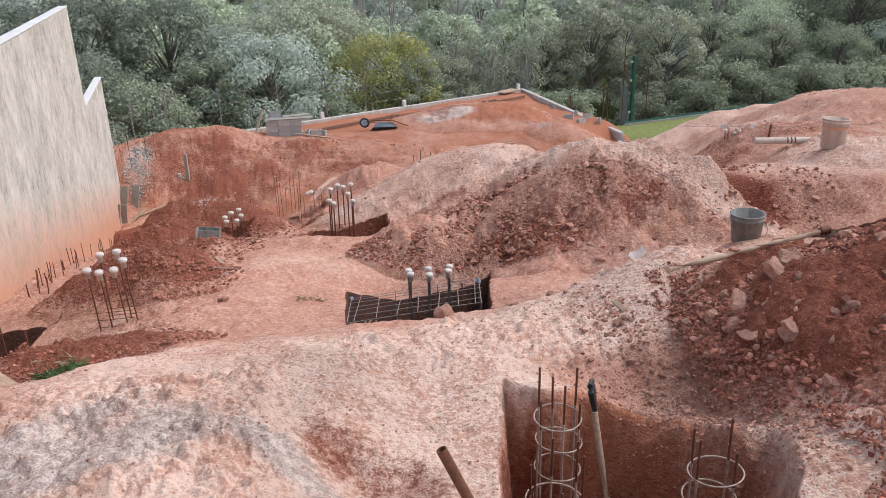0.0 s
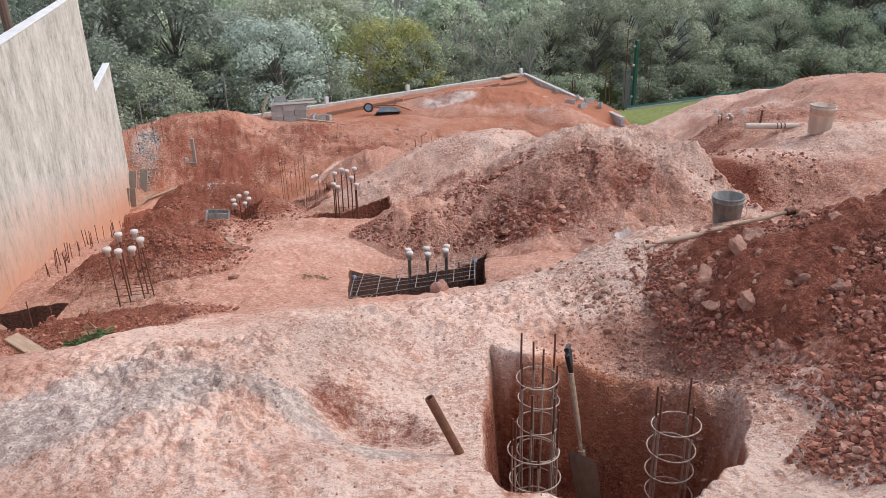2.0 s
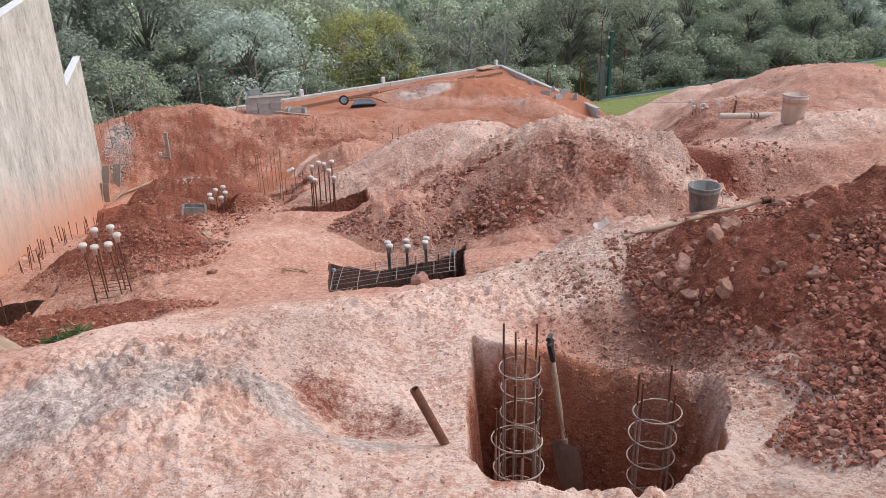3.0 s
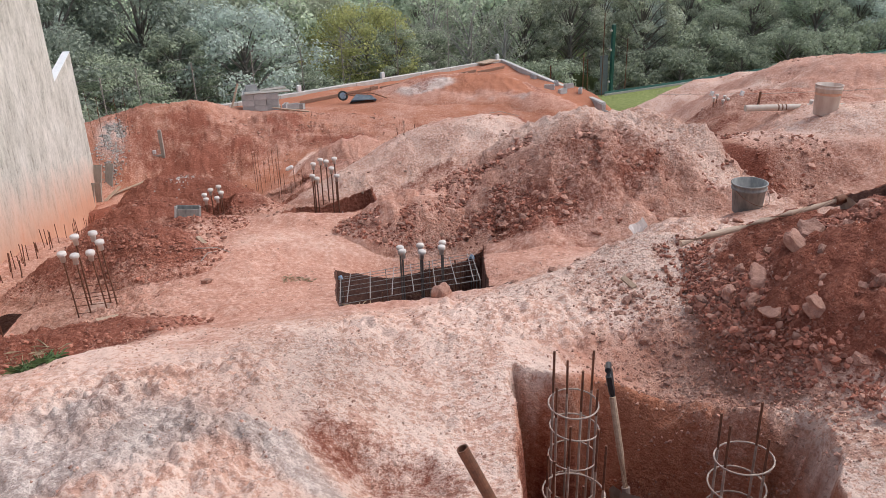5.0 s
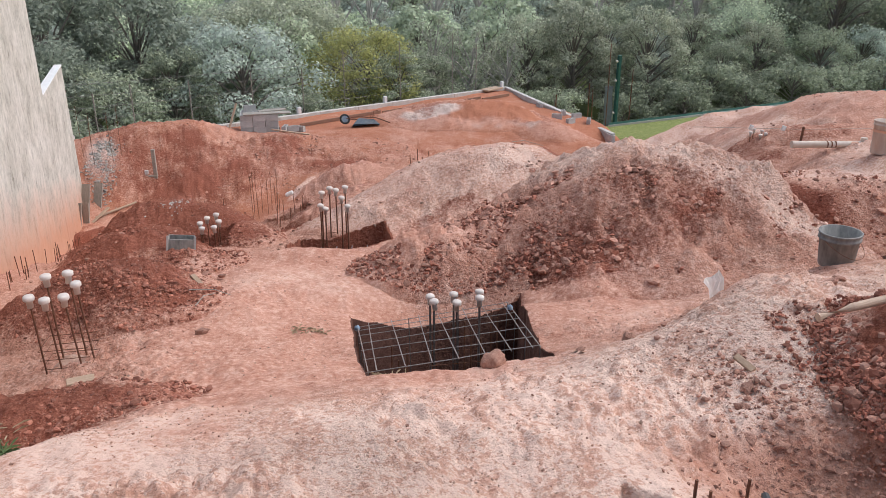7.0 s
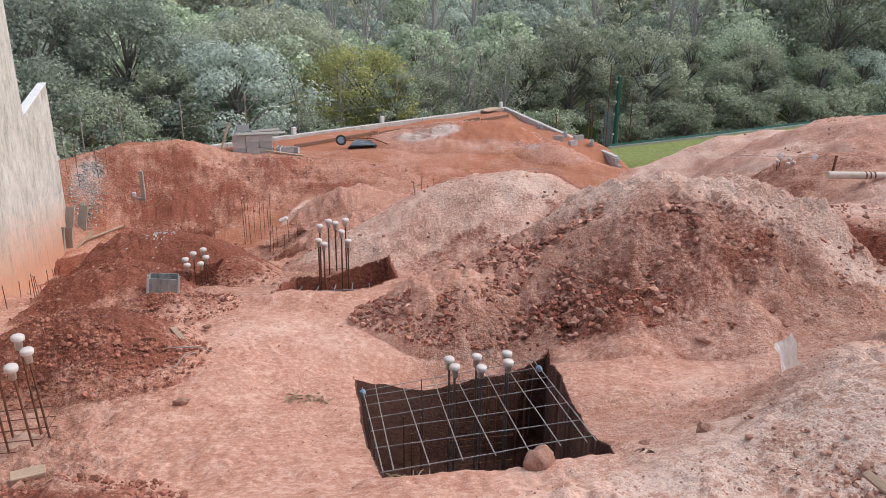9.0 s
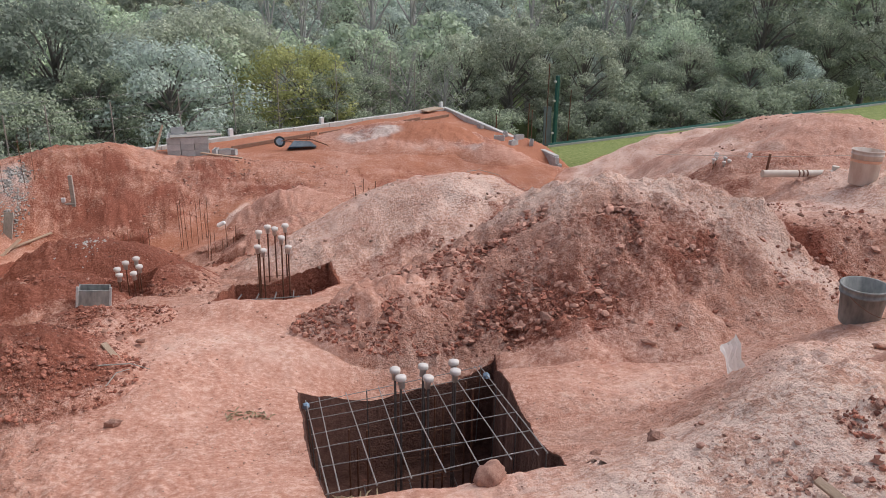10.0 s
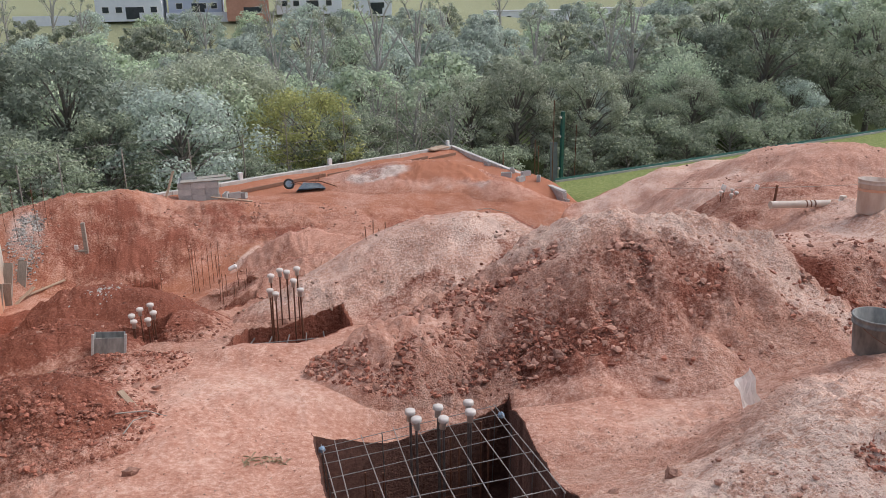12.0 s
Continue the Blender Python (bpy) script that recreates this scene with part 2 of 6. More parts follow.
def plot_ground(x, y):
    """The graded, trampled building plot without its heaps and pits."""
    z = sum(slope_profile(y + s) for s in (-0.5, -0.25, 0, 0.25, 0.5)) / 5
    z = z - 0.38 * smooth(-1.8, -4.2, x) * smooth(5, 8, y)
    z = z - 0.16 * smooth(-1.4, -3.0, x) * smooth(3, 4.5, y) * smooth(7.5, 5.5, y)
    z = z + np.maximum(1.05 * smooth(4.3, 7.0, x) * smooth(7.0, 10.5, y) * smooth(26, 14, y), (0.62 + 0.08 * (y - 9)) * smooth(-0.15, 0.75, scarp(x, y)) * smooth(12.2, 10.6, y))
    z = z + swell(x, y, 2.1, 5.15, 1.5, 0.85, 0.40, 18) + swell(x, y, 3.6, 6.4, 1.5, 1.0, 0.30, 25)
    z = z + swell(x, y, 1.4, 8.1, 1.3, 0.7, -0.24) + swell(x, y, -0.3, 6.9, 0.9, 1.2, -0.1)
    z = z + swell(x, y, 0.3, 3.2, 0.8, 0.9, -0.22, 20) + swell(x, y, 1.3, 3.9, 0.7, 0.5, -0.10)
    z = z + swell(x, y, -1.0, 2.9, 1.2, 1.0, 0.10) + swell(x, y, 4.6, 5.6, 1.2, 1.2, 0.4) + swell(x, y, 1.5, 2.2, 1.0, 0.9, -0.24)
    z = z + swell(x, y, -7.6, 25.6, 2.6, 1.3, 0.5, 35) + 0.8 * fbm(x, y, 2.6, 4, 7) * smooth(13, 18, y) * smooth(27, 24, y) + swell(x, y, -2.95, 27.9, 1.3, 0.9, 0.09) + swell(x, y, -7.6, 27.0, 3.0, 2.0, 0.2)
    z = z - 0.32 * smooth(5.2, 7.8, x) * smooth(25.5, 28, y)
    along = ((x - BEAM_LEFT[0]) * 15.7 + (y - BEAM_LEFT[1]) * 12.8) / 410.3
    behind = (12.8 * x - 15.7 * y - 12.8 * BEAM_LEFT[0] + 15.7 * BEAM_LEFT[1]) / 20.26
    near_kerb = smooth(2.6, 0.4, behind) * smooth(-0.3, 0.0, along)
    z = z * (1 - near_kerb) + (-4.47 - 0.86 * along) * near_kerb
    z = z + swell(x, y, 1.95, 5.4, 0.7, 0.35, 0.06, 10) + swell(x, y, 2.45, 6.05, 0.75, 0.45, 0.30, 25) + swell(x, y, 3.5, 6.75, 0.6, 0.45, 0.11, 15)
    z = z + swell(x, y, -0.12, 2.78, 0.45, 0.35, -0.16) + swell(x, y, 1.5, 4.75, 0.7, 0.55, -0.13) + swell(x, y, 0.95, 4.2, 0.4, 0.3, -0.08)
    z = z + swell(x, y, 9.1, 27.5, 1.1, 1.3, -0.85) + swell(x, y, 1.4, 10.3, 0.7, 0.8, -0.2) + swell(x, y, -2.25, 4.9, 0.6, 0.5, -0.15) + swell(x, y, 0.2, 7.8, 1.0, 0.5, -0.22) + swell(x, y, -0.8, 9.5, 0.9, 0.4, 0.1) + swell(x, y, 1.95, 3.25, 0.45, 0.5, -0.14, 60)
    z = z + swell(x, y, 1.5, 3.62, 0.6, 0.42, -0.26, -35) + swell(x, y, -0.22, 3.0, 0.45, 0.16, -0.07, -37)
    return z


def outside_ground(x, y):
    """Lawn and wooded valley beyond the plot, and the far slope with the houses."""
    lawn = -5.9 - 0.185 * (y - 28) + 0.085 * (x - 9.5)
    wood = np.interp(y, (-40, 0, 20, 40, 60, 120, 150, 175, 230, 500, 2500), (-9, -9, -9, -9.6, -10.2, -11, -7.5, -0.6, 1.5, 36, 130))
    wood = wood - 7.0 * smooth(25, 70, x) * smooth(140, 200, y)
    wood = wood + 0.03 * np.clip(x - 20, 0, 120)
    right = smooth(6, 12, x) * smooth(46, 42.5, y - 0.12 * (x - 14))
    return lawn * right + wood * (1 - right)


def inside_plot(x, y):
    """1 on the plot, 0 beyond its kerb beams, with a short bank between."""
    (ax, ay), (bx, by), (cx, cy) = BEAM_LEFT, BEAM_CORNER, WING_END
    n = math.hypot(bx - ax, by - ay)
    back = ((bx - ax) * (y - ay) - (by - ay) * (x - ax)) / n
    n = math.hypot(cx - bx, cy - by)
    side = ((cx - bx) * (y - by) - (cy - by) * (x - bx)) / n
    side = np.where(y < 27, -3.0 - 0 * y + smooth(18, 27, x) * 4.0, side)
    return smooth(1.9, 0.25, back) * smooth(1.6, 0.2, side) * smooth(-9, -3, y)


PITS = {
    "near": ([(0.50, 2.0), (1.0, 2.03), (1.3, 2.17), (1.6, 2.43), (1.73, 2.72), (1.66, 2.98), (1.15, 3.4), (0.67, 3.7), (0.44, 2.35)], -1.62),
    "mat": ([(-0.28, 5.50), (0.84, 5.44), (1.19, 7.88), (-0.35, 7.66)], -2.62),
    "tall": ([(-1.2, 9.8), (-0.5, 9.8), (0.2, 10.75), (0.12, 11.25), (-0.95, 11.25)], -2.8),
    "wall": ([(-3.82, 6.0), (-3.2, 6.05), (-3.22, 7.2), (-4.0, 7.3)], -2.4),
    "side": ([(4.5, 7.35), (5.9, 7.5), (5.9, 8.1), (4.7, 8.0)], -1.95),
    "far_hole": ([(-4.5, 22.8), (-3.85, 22.8), (-3.85, 23.25), (-4.5, 23.25)], -6.1),
    "bar_hole": ([(-1.95, 19.0), (-1.35, 19.0), (-1.35, 19.5), (-1.95, 19.5)], -5.4),
    "slot": ([(-1.7, 17.5), (-1.1, 17.5), (-1.1, 17.9), (-1.7, 17.9)], -5.0),
    "caps": ([(-2.4, 10.95), (-1.85, 10.95), (-1.8, 11.4), (-2.4, 11.45)], -2.6),
}


def trodden(x, y):
    """1 on the smooth trodden ways between the pits."""
    way = smooth(1.3, 0.5, radial(x, y, -0.7, 6.9, 1.2, 2.6, 18)) + smooth(1.2, 0.5, radial(x, y, 1.6, 7.3, 1.5, 0.7, 8)) + smooth(1.2, 0.5, radial(x, y, -0.5, 8.9, 1.6, 1.0)) + 0.6 * smooth(1.2, 0.4, radial(x, y, -1.4, 4.7, 0.7, 1.5, -25))
    return np.clip(way + 0.5 * fbm(x, y, 0.8, 3, 47), 0, 1)


def ragged_edge(x, y, corners):
    return edge_distance(x, y, corners) + 0.05 * fbm(x, y, 0.25, 3, 8)


def drawn_to_rims(x, y):
    """Moves the places near the rim of a dug pit up to it, so that its walls stand upright."""
    out_x, out_y = x.copy(), y.copy()
    for name, (corners, floor) in PITS.items():
        if name == "near":
            continue
        d, reach = ragged_edge(x, y, corners), 0.2 if min(c[1] for c in corners) < 15 else 0.35
        best, nx, ny = np.full(x.shape, 1e9), np.zeros(x.shape), np.zeros(x.shape)
        for (ax, ay), (bx, by) in zip(corners, corners[1:] + corners[:1]):
            n = math.hypot(bx - ax, by - ay)
            e = ((bx - ax) * (y - ay) - (by - ay) * (x - ax)) / n
            nx, ny = np.where(e < best, -(by - ay) / n, nx), np.where(e < best, (bx - ax) / n, ny)
            best = np.minimum(best, e)
        pull = np.clip(1 - np.abs(d) / reach, 0, 1) ** 0.7 * 0.9
        out_x, out_y = out_x - nx * d * pull, out_y - ny * d * pull
    return out_x, out_y


def ground_height(x, y):
    x, y = np.asarray(x, float), np.asarray(y, float)
    k = inside_plot(x, y)
    z = plot_ground(x, y) * k + outside_ground(x, y) * (1 - k)
    near = k * smooth(32, 14, y)
    rough = near * (1 - 0.75 * trodden(x, y)) * (0.6 + 1.4 * smooth(-0.12, 0.2, fbm(x, y, 0.9, 3, 33)))
    z = z + k * (0.13 * fbm(x, y, 1.3, 3, 1)) + near * (0.075 * fbm(x, y, 0.4, 3, 2) - 0.05 * np.abs(fbm(x * 2.2 + 0.5 * y, y * 0.8, 0.5, 3, 19)))
    z = z + rough * (0.035 * fbm(x, y, 0.13, 3, 6) + 0.016 * fbm(x, y, 0.04, 2, 3) + 0.022 * clods(x, y, 0.10, 3) * smooth(-0.02, 0.16, fbm(x, y, 0.35, 3, 34)) + 0.010 * clods(x, y, 0.045, 4))
    for name, (corners, floor) in PITS.items():
        if name == "near":
            wobble = 0.07 * fbm(x, y, 0.22, 3, 8) + 0.03 * fbm(x, y, 0.06, 2, 9)
            soft = 0.05 + 0.2 * smooth(0.8, 1.15, x) * smooth(2.85, 3.3, y + 0.3 * (x - 1.2))
            depth = smooth(-soft, 0.04, edge_distance(x, y, corners) + wobble * (1 + 3 * soft))
        else:
            depth = (ragged_edge(x, y, corners) > 0) * 1.0
        z = z * (1 - depth) + (floor + 0.1 * fbm(x, y, 0.3, 3, 4)) * depth
    return z


HEAPS = {
    "clods": ((3.3, 3.95, 1.27, 1.1, 0.68), (4.9, 4.3, 1.6, 1.5, 0.8), (3.25, 2.85, 1.02, 0.95, 0.42), (2.75, 2.15, 0.85, 0.55, 0.2)),
    "middle": ((3.05, 9.5, 2.45, 1.9, 1.18), (2.1, 9.2, 1.5, 1.1, 0.2), (0.75, 8.75, 1.0, 0.55, 0.38), (2.3, 8.5, 0.9, 0.7, 0.5)),
    "pale": ((1.95, 13.3, 2.7, 2.4, 1.3), (0.6, 14.3, 1.6, 1.3, 0.7)),
    "left": ((-2.62, 8.15, 0.95, 0.85, 0.38), (-2.15, 7.8, 0.65, 0.6, 0.22), (-2.2, 9.35, 0.75, 0.55, 0.2)),
    "caps": ((-3.1, 11.3, 1.0, 0.9, 0.5), (-1.7, 11.5, 0.5, 0.6, 0.3), (-3.2, 13.6, 1.5, 1.2, 0.9), (-4.3, 17.5, 1.5, 1.1, 0.45), (-5.4, 20.4, 1.4, 1.0, 0.45)),
    "edge": ((-2.3, 5.45, 1.0, 0.5, 0.15), (-3.3, 5.2, 0.9, 0.45, 0.15)),
    "red": ((-4.9, 25.6, 3.4, 2.3, 0.74), (-1.2, 25.2, 3.0, 1.5, 0.2)),
    "grey": ((4.3, 29.4, 3.2, 2.2, 0.6), (6.6, 27.0, 1.2, 0.9, 0.3), (0.3, 19.5, 2.4, 2.2, 0.9), (0.2, 23.4, 1.7, 1.0, 0.6), (-0.9, 20.9, 1.3, 0.9, 0.4)),
    "far": ((13.0, 21.3, 4.4, 4.2, 2.7), (17.4, 21.0, 4.5, 4.0, 2.45)),
    "rose": ((12.9, 24.2, 4.2, 2.0, 1.9),),
    "back": ((4.9, 12.8, 1.8, 1.2, 0.4), (7.4, 13.8, 2.2, 1.3, 0.5)),
}


def heap_lift(name, x, y):
    """About how far a place lies inside (over 0) or outside the foot of a heap."""
    return np.maximum.reduce([1.2 - radial(x, y, *row[:4]) for row in HEAPS[name]]) + 0.5 * fbm(x, y, 0.45, 4, 42)


def heap_height(name, x, y):
    best = 0.0
    for row in HEAPS[name]:
        best = np.maximum(best, tipped(x, y, *row))
    if name == "middle":   # the heap breaks off behind its crest
        best = best * smooth(0.34, -0.08, (x - 3.54) * 0.85 + (y - 9.2) * 0.53 + 0.2 * fbm(x, y, 0.5, 3, 43))
    return best


def surface(x, y):
    """Top of ground and heaps together."""
    return ground_height(x, y) + np.maximum.reduce([heap_height(n, np.asarray(x, float), np.asarray(y, float)) for n in HEAPS])


# ---- making meshes ----
def part(name, bm, mat, parent=None, label=""):
    """One bmesh as one mesh object, under a thing or a part when a parent is given."""
    me = bpy.data.meshes.new(name)
    bm.to_mesh(me)
    bm.free()
    me.materials.append(mat)
    ob = new(name, me)
    if parent is not None:
        ob.parent = parent
    if label:
        ob["label"] = label
    return ob


def thing(name, m, label, category, group=""):
    ob = new(name)
    ob.empty_display_size = 0.1
    ob.matrix_basis = m
    return tagged(ob, label, category, group)


def add_box(bm, size, at=(0, 0, 0), turn=(0, 0, 0), bevel=0.0):
    made = bmesh.ops.create_cube(bm, size=1.0, matrix=pose(*at, *turn) @ Matrix.Diagonal((*size, 1)))
    if bevel:
        edges = list({e for v in made["verts"] for e in v.link_edges})
        bmesh.ops.bevel(bm, geom=edges, offset=bevel, segments=1, affect="EDGES")
    return bm


def add_rod(bm, a, b, r, sides=8, r2=None):
    a, b = Vector(a), Vector(b)
    m = Matrix.Translation((a + b) / 2) @ (b - a).to_track_quat("Z", "Y").to_matrix().to_4x4()
    bmesh.ops.create_cone(bm, cap_ends=True, segments=sides, radius1=r, radius2=r if r2 is None else r2, depth=(b - a).length, matrix=m)
    return bm


def add_tube(bm, points, r, sides=6, closed=False):
    """A round bar swept along points."""
    points = [Vector(p) for p in points]
    rings = []
    for i, p in enumerate(points):
        before, after = points[i - 1] if i or closed else p, points[(i + 1) % len(points)] if i < len(points) - 1 or closed else p
        q = (after - before).to_track_quat("Z", "Y")
        radius = r[i] if isinstance(r, (list, tuple)) else r
        rings.append([bm.verts.new(p + q @ Vector((radius * math.cos(k * math.tau / sides), radius * math.sin(k * math.tau / sides), 0))) for k in range(sides)])
    pairs = list(zip(rings, rings[1:])) + ([(rings[-1], rings[0])] if closed else [])
    for a, b in pairs:
        shift = 0
        if closed and b is rings[0]:
            shift = min(range(sides), key=lambda s: (a[0].co - b[s].co).length)
        for k in range(sides):
            bm.faces.new((a[k], a[(k + 1) % sides], b[(k + 1 + shift) % sides], b[(k + shift) % sides]))
    if not closed:
        bm.faces.new(rings[0][::-1])
        bm.faces.new(rings[-1])
    return bm


def add_lathe(bm, outline, sides=24, at=(0, 0, 0)):
    """Turns (radius, height) points about the z axis."""
    rings = [[bm.verts.new((at[0] + r * math.cos(k * math.tau / sides), at[1] + r * math.sin(k * math.tau / sides), at[2] + z)) for k in range(sides)] if r > 1e-6
             else [bm.verts.new((at[0], at[1], at[2] + z))] for r, z in outline]
    for a, b in zip(rings, rings[1:]):
        for k in range(sides):
            q = [a[k % len(a)], a[(k + 1) % len(a)], b[(k + 1) % len(b)], b[k % len(b)]]
            q = list(dict.fromkeys(q))
            if len(q) > 2:
                bm.faces.new(q)
    return bm


def rest(x, y):
    """Height of the ground or heap at a place."""
    return float(surface(x, y))


# ---- ground sheet and heaps ----
def widening(y):
    """How far the finely divided part of the ground reaches to the west and to the east of x = 0."""
    y = np.clip(y, 1.2, 48)
    return 0.52 * (y + 0.6) + 0.4, 0.75 * (y + 0.6) + 0.6


def ground_grid(columns):
    """A grid that widens down the slope, with coarse cells out to the horizon."""
    ys, y = [-500, -200, -90, -40, -18, -8, -4, -2, -0.8, 0.0, 0.5, 0.9], 1.2
    while y < 42:
        ys.append(y)
        y += 0.0115 if y < 2.3 else 0.005 * y
    while y < 2500:
        ys.append(y)
        y += 0.03 * y if y < 200 else 0.15 * y
    ys = np.array(ys)
    beyond = np.array((0.06, 0.14, 0.26, 0.45, 0.75, 1.2, 2.0, 3.2, 5, 8, 13, 21, 34, 55, 90, 150, 300, 800, 2500))
    inner = np.linspace(-1, 1, columns)
    west, east = widening(ys)
    rows = np.where(inner[None] < 0, inner[None] * west[:, None], inner[None] * east[:, None])
    gx = np.concatenate([-west[:, None] - beyond[None, ::-1], rows, east[:, None] + beyond[None]], 1)
    return gx, np.repeat(ys[:, None], gx.shape[1], 1)


GROUND_X, GROUND_Y = ground_grid(620)


def blot(x, y, cx, cy, rx, ry, turn=0.0, value=1.0):
    return value * smooth(1.25, 0.45, radial(x, y, cx, cy, rx, ry, turn))


def soil_layers(x, y, dug):
    """Which soil lies where, 0 to 1, and where pit shade is painted; dug: how much fresh soil."""
    plot = inside_plot(x, y)
    pale = 0.36 + 0.5 * fbm(x, y, 2.2, 3, 11)
    pale = pale + 0.42 * smooth(-3.0, -1.7, x + 0.25 * (y - 5)) * smooth(5.9, 4.6, y) * smooth(3.2, 2.0, x) + blot(x, y, -0.9, 7.2, 1.1, 1.9, 15, 0.09) + blot(x, y, 0.4, 8.5, 2.2, 0.6, 0, 0.2) + blot(x, y, 1.9, 7.2, 0.9, 0.8, 0, 0.15)
    pale = pale - 0.04 * smooth(5.0, 6.0, y) - 0.2 * trodden(x, y)
    pale = pale + blot(x, y, 2.5, 5.4, 2.1, 0.9, 20, 0.28) + blot(x, y, 6.6, 10.6, 2.2, 1.6, 0, 0.3) - blot(x, y, 1.55, 3.75, 0.75, 0.5, -20, 0.42)
    pale = pale - 0.35 * smooth(10, 16, y) + blot(x, y, -1.3, 23.9, 1.15, 0.32, 50, 1.0) + blot(x, y, 1.0, 31.2, 6.5, 1.5, 39, 0.45) + (0.04 + 0.5 * fbm(x, y, 1.8, 4, 23)) * smooth(14, 18, y)
    dark = 0.12 + 0.5 * fbm(x, y, 0.9, 4, 12) + dug + 0.14 * smooth(13, 17, y) + 0.75 * fbm(x, y, 2.4, 4, 24) * smooth(13, 17, y) + blot(x, y, -0.2, 23.0, 1.6, 0.8, 30, 0.4) - blot(x, y, 1.0, 31.2, 7.0, 1.8, 39, 0.5)
    halo = np.maximum.reduce([w * smooth(-0.12, 0.04, heap_lift(n, x, y)) for n, w in (("clods", 0.06), ("middle", 0.26), ("left", 0.2), ("caps", 0.3), ("edge", 0.3))])
    dark = dark + halo * (1 + 1.5 * fbm(x, y, 0.5, 3, 25)) + blot(x, y, -0.1, 3.0, 0.55, 0.2, -37, 0.32)
    cut = scarp(x, y)
    dark, orange_cut = dark + 0.6 * smooth(-0.35, -0.05, cut) * smooth(0.85, 0.4, cut) * smooth(5.2, 4.5, x) * smooth(8.2, 9.0, y), smooth(-0.3, 0.0, cut) * smooth(0.6, 0.3, cut)
    pale = pale - 0.3 * orange_cut
    grey = (blot(x, y, -1.3, 3.0, 0.8, 0.45, 20, 0.85) + blot(x, y, -0.45, 2.9, 0.3, 0.14, -45, 0.75) + blot(x, y, -0.15, 2.5, 0.4, 0.2, -30, 0.6) + blot(x, y, -1.9, 2.6, 0.6, 0.4, 30, 0.6)) * (1 + 1.6 * fbm(x, y, 0.45, 4, 16))
    grey = grey + blot(x, y, -7.2, 24.6, 0.6, 0.8, 0, 0.6) + blot(x, y, -2.85, 13.2, 0.4, 0.3, 0, 1.6) + blot(x, y, 2.9, 28.4, 1.0, 0.45, 15, 1.0)
    orange = 0.18 + 0.36 * smooth(14, 22, y) + 0.5 * fbm(x, y, 1.6, 4, 13) + blot(x, y, -0.22, 3.0, 0.5, 0.2, -37, 0.5) + blot(x, y, 1.5, 3.8, 0.8, 0.5, -20, 0.3) + 0.7 * smooth(150, 170, y) * smooth(-20, -34, x)
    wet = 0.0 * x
    for key, (corners, floor) in PITS.items():
        d = edge_distance(x, y, corners) + 0.12 * fbm(x, y, 0.3, 3, 18)
        if key == "near":
            back = smooth(0.8, 1.15, x) * smooth(2.85, 3.3, y + 0.3 * (x - 1.2))
            dark, orange = dark + 0.5 * smooth(-0.04 - 0.1 * back, 0.02, d), orange + 0.5 * smooth(-0.06 - 0.3 * back, 0.0, d)
            pale = pale - 0.9 * smooth(-0.06 - 0.3 * back, 0.0, d)
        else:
            # walls and floor darkened, for fresh cut soil and for painted shade
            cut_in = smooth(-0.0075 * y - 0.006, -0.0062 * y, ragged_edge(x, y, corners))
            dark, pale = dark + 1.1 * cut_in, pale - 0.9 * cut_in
            # these three pits get a further layer of painted shade
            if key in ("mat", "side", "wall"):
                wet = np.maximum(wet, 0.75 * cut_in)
    shelf = smooth(27.6, 28.6, y + 0.1 * x) * plot
    orange, dark, pale = orange * (1 - shelf) + 0.95 * shelf, dark * (1 - shelf) + 0.08 * shelf, pale * (1 - shelf) + (0.2 + 0.5 * fbm(x, y, 1.4, 3, 46)) * shelf
    grass = (1 - plot) * smooth(5, 9, x) * smooth(46, 42.5, y - 0.12 * (x - 14)) 
    wood = (1 - plot) * smooth(42, 46, y - 0.12 * np.clip(x - 14, 0, 99)) * smooth(140, 122, y) + (1 - plot) * smooth(9, 5, x) * smooth(140, 122, y)
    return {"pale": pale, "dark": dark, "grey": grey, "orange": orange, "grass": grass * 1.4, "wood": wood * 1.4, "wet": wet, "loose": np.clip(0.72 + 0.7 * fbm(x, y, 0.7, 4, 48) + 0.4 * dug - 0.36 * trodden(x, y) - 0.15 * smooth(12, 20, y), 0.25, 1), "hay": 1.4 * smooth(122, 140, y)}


def sheet(name, height, layers, keep=None):
    """Part of the ground grid, lifted to a height, with its soil layers."""
    gx, gy = GROUND_X, GROUND_Y
    idx = np.arange(gx.size).reshape(gx.shape)
    quads = np.stack([idx[:-1, :-1], idx[:-1, 1:], idx[1:, 1:], idx[1:, :-1]], -1).reshape(-1, 4)
    used = np.arange(gx.size)
    if keep is not None:
        quads = quads[keep(gx.ravel(), gy.ravel())[quads].any(1)]
        used = np.unique(quads)
        back = np.full(gx.size, -1)
        back[used] = np.arange(len(used))
        quads = back[quads]
    x, y = gx.ravel()[used], gy.ravel()[used]
    co = np.stack([*drawn_to_rims(x, y), height(x, y)], -1)
    me = bpy.data.meshes.new(name)
    me.vertices.add(len(co))
    me.vertices.foreach_set("co", co.ravel().astype(np.float32))
    me.loops.add(quads.size)
    me.loops.foreach_set("vertex_index", quads.ravel().astype(np.int32))
    me.polygons.add(len(quads))
    me.polygons.foreach_set("loop_start", np.arange(0, quads.size, 4, dtype=np.int32))
    me.update(calc_edges=True)
    me.polygons.foreach_set("use_smooth", np.ones(len(quads), bool))
    for key, values in layers(x, y).items():
        a = me.attributes.new(key, "FLOAT", "POINT")
        a.data.foreach_set("value", np.broadcast_to(values, x.shape).astype(np.float32))
    me.materials.append(SOIL)
    return new(name, me)


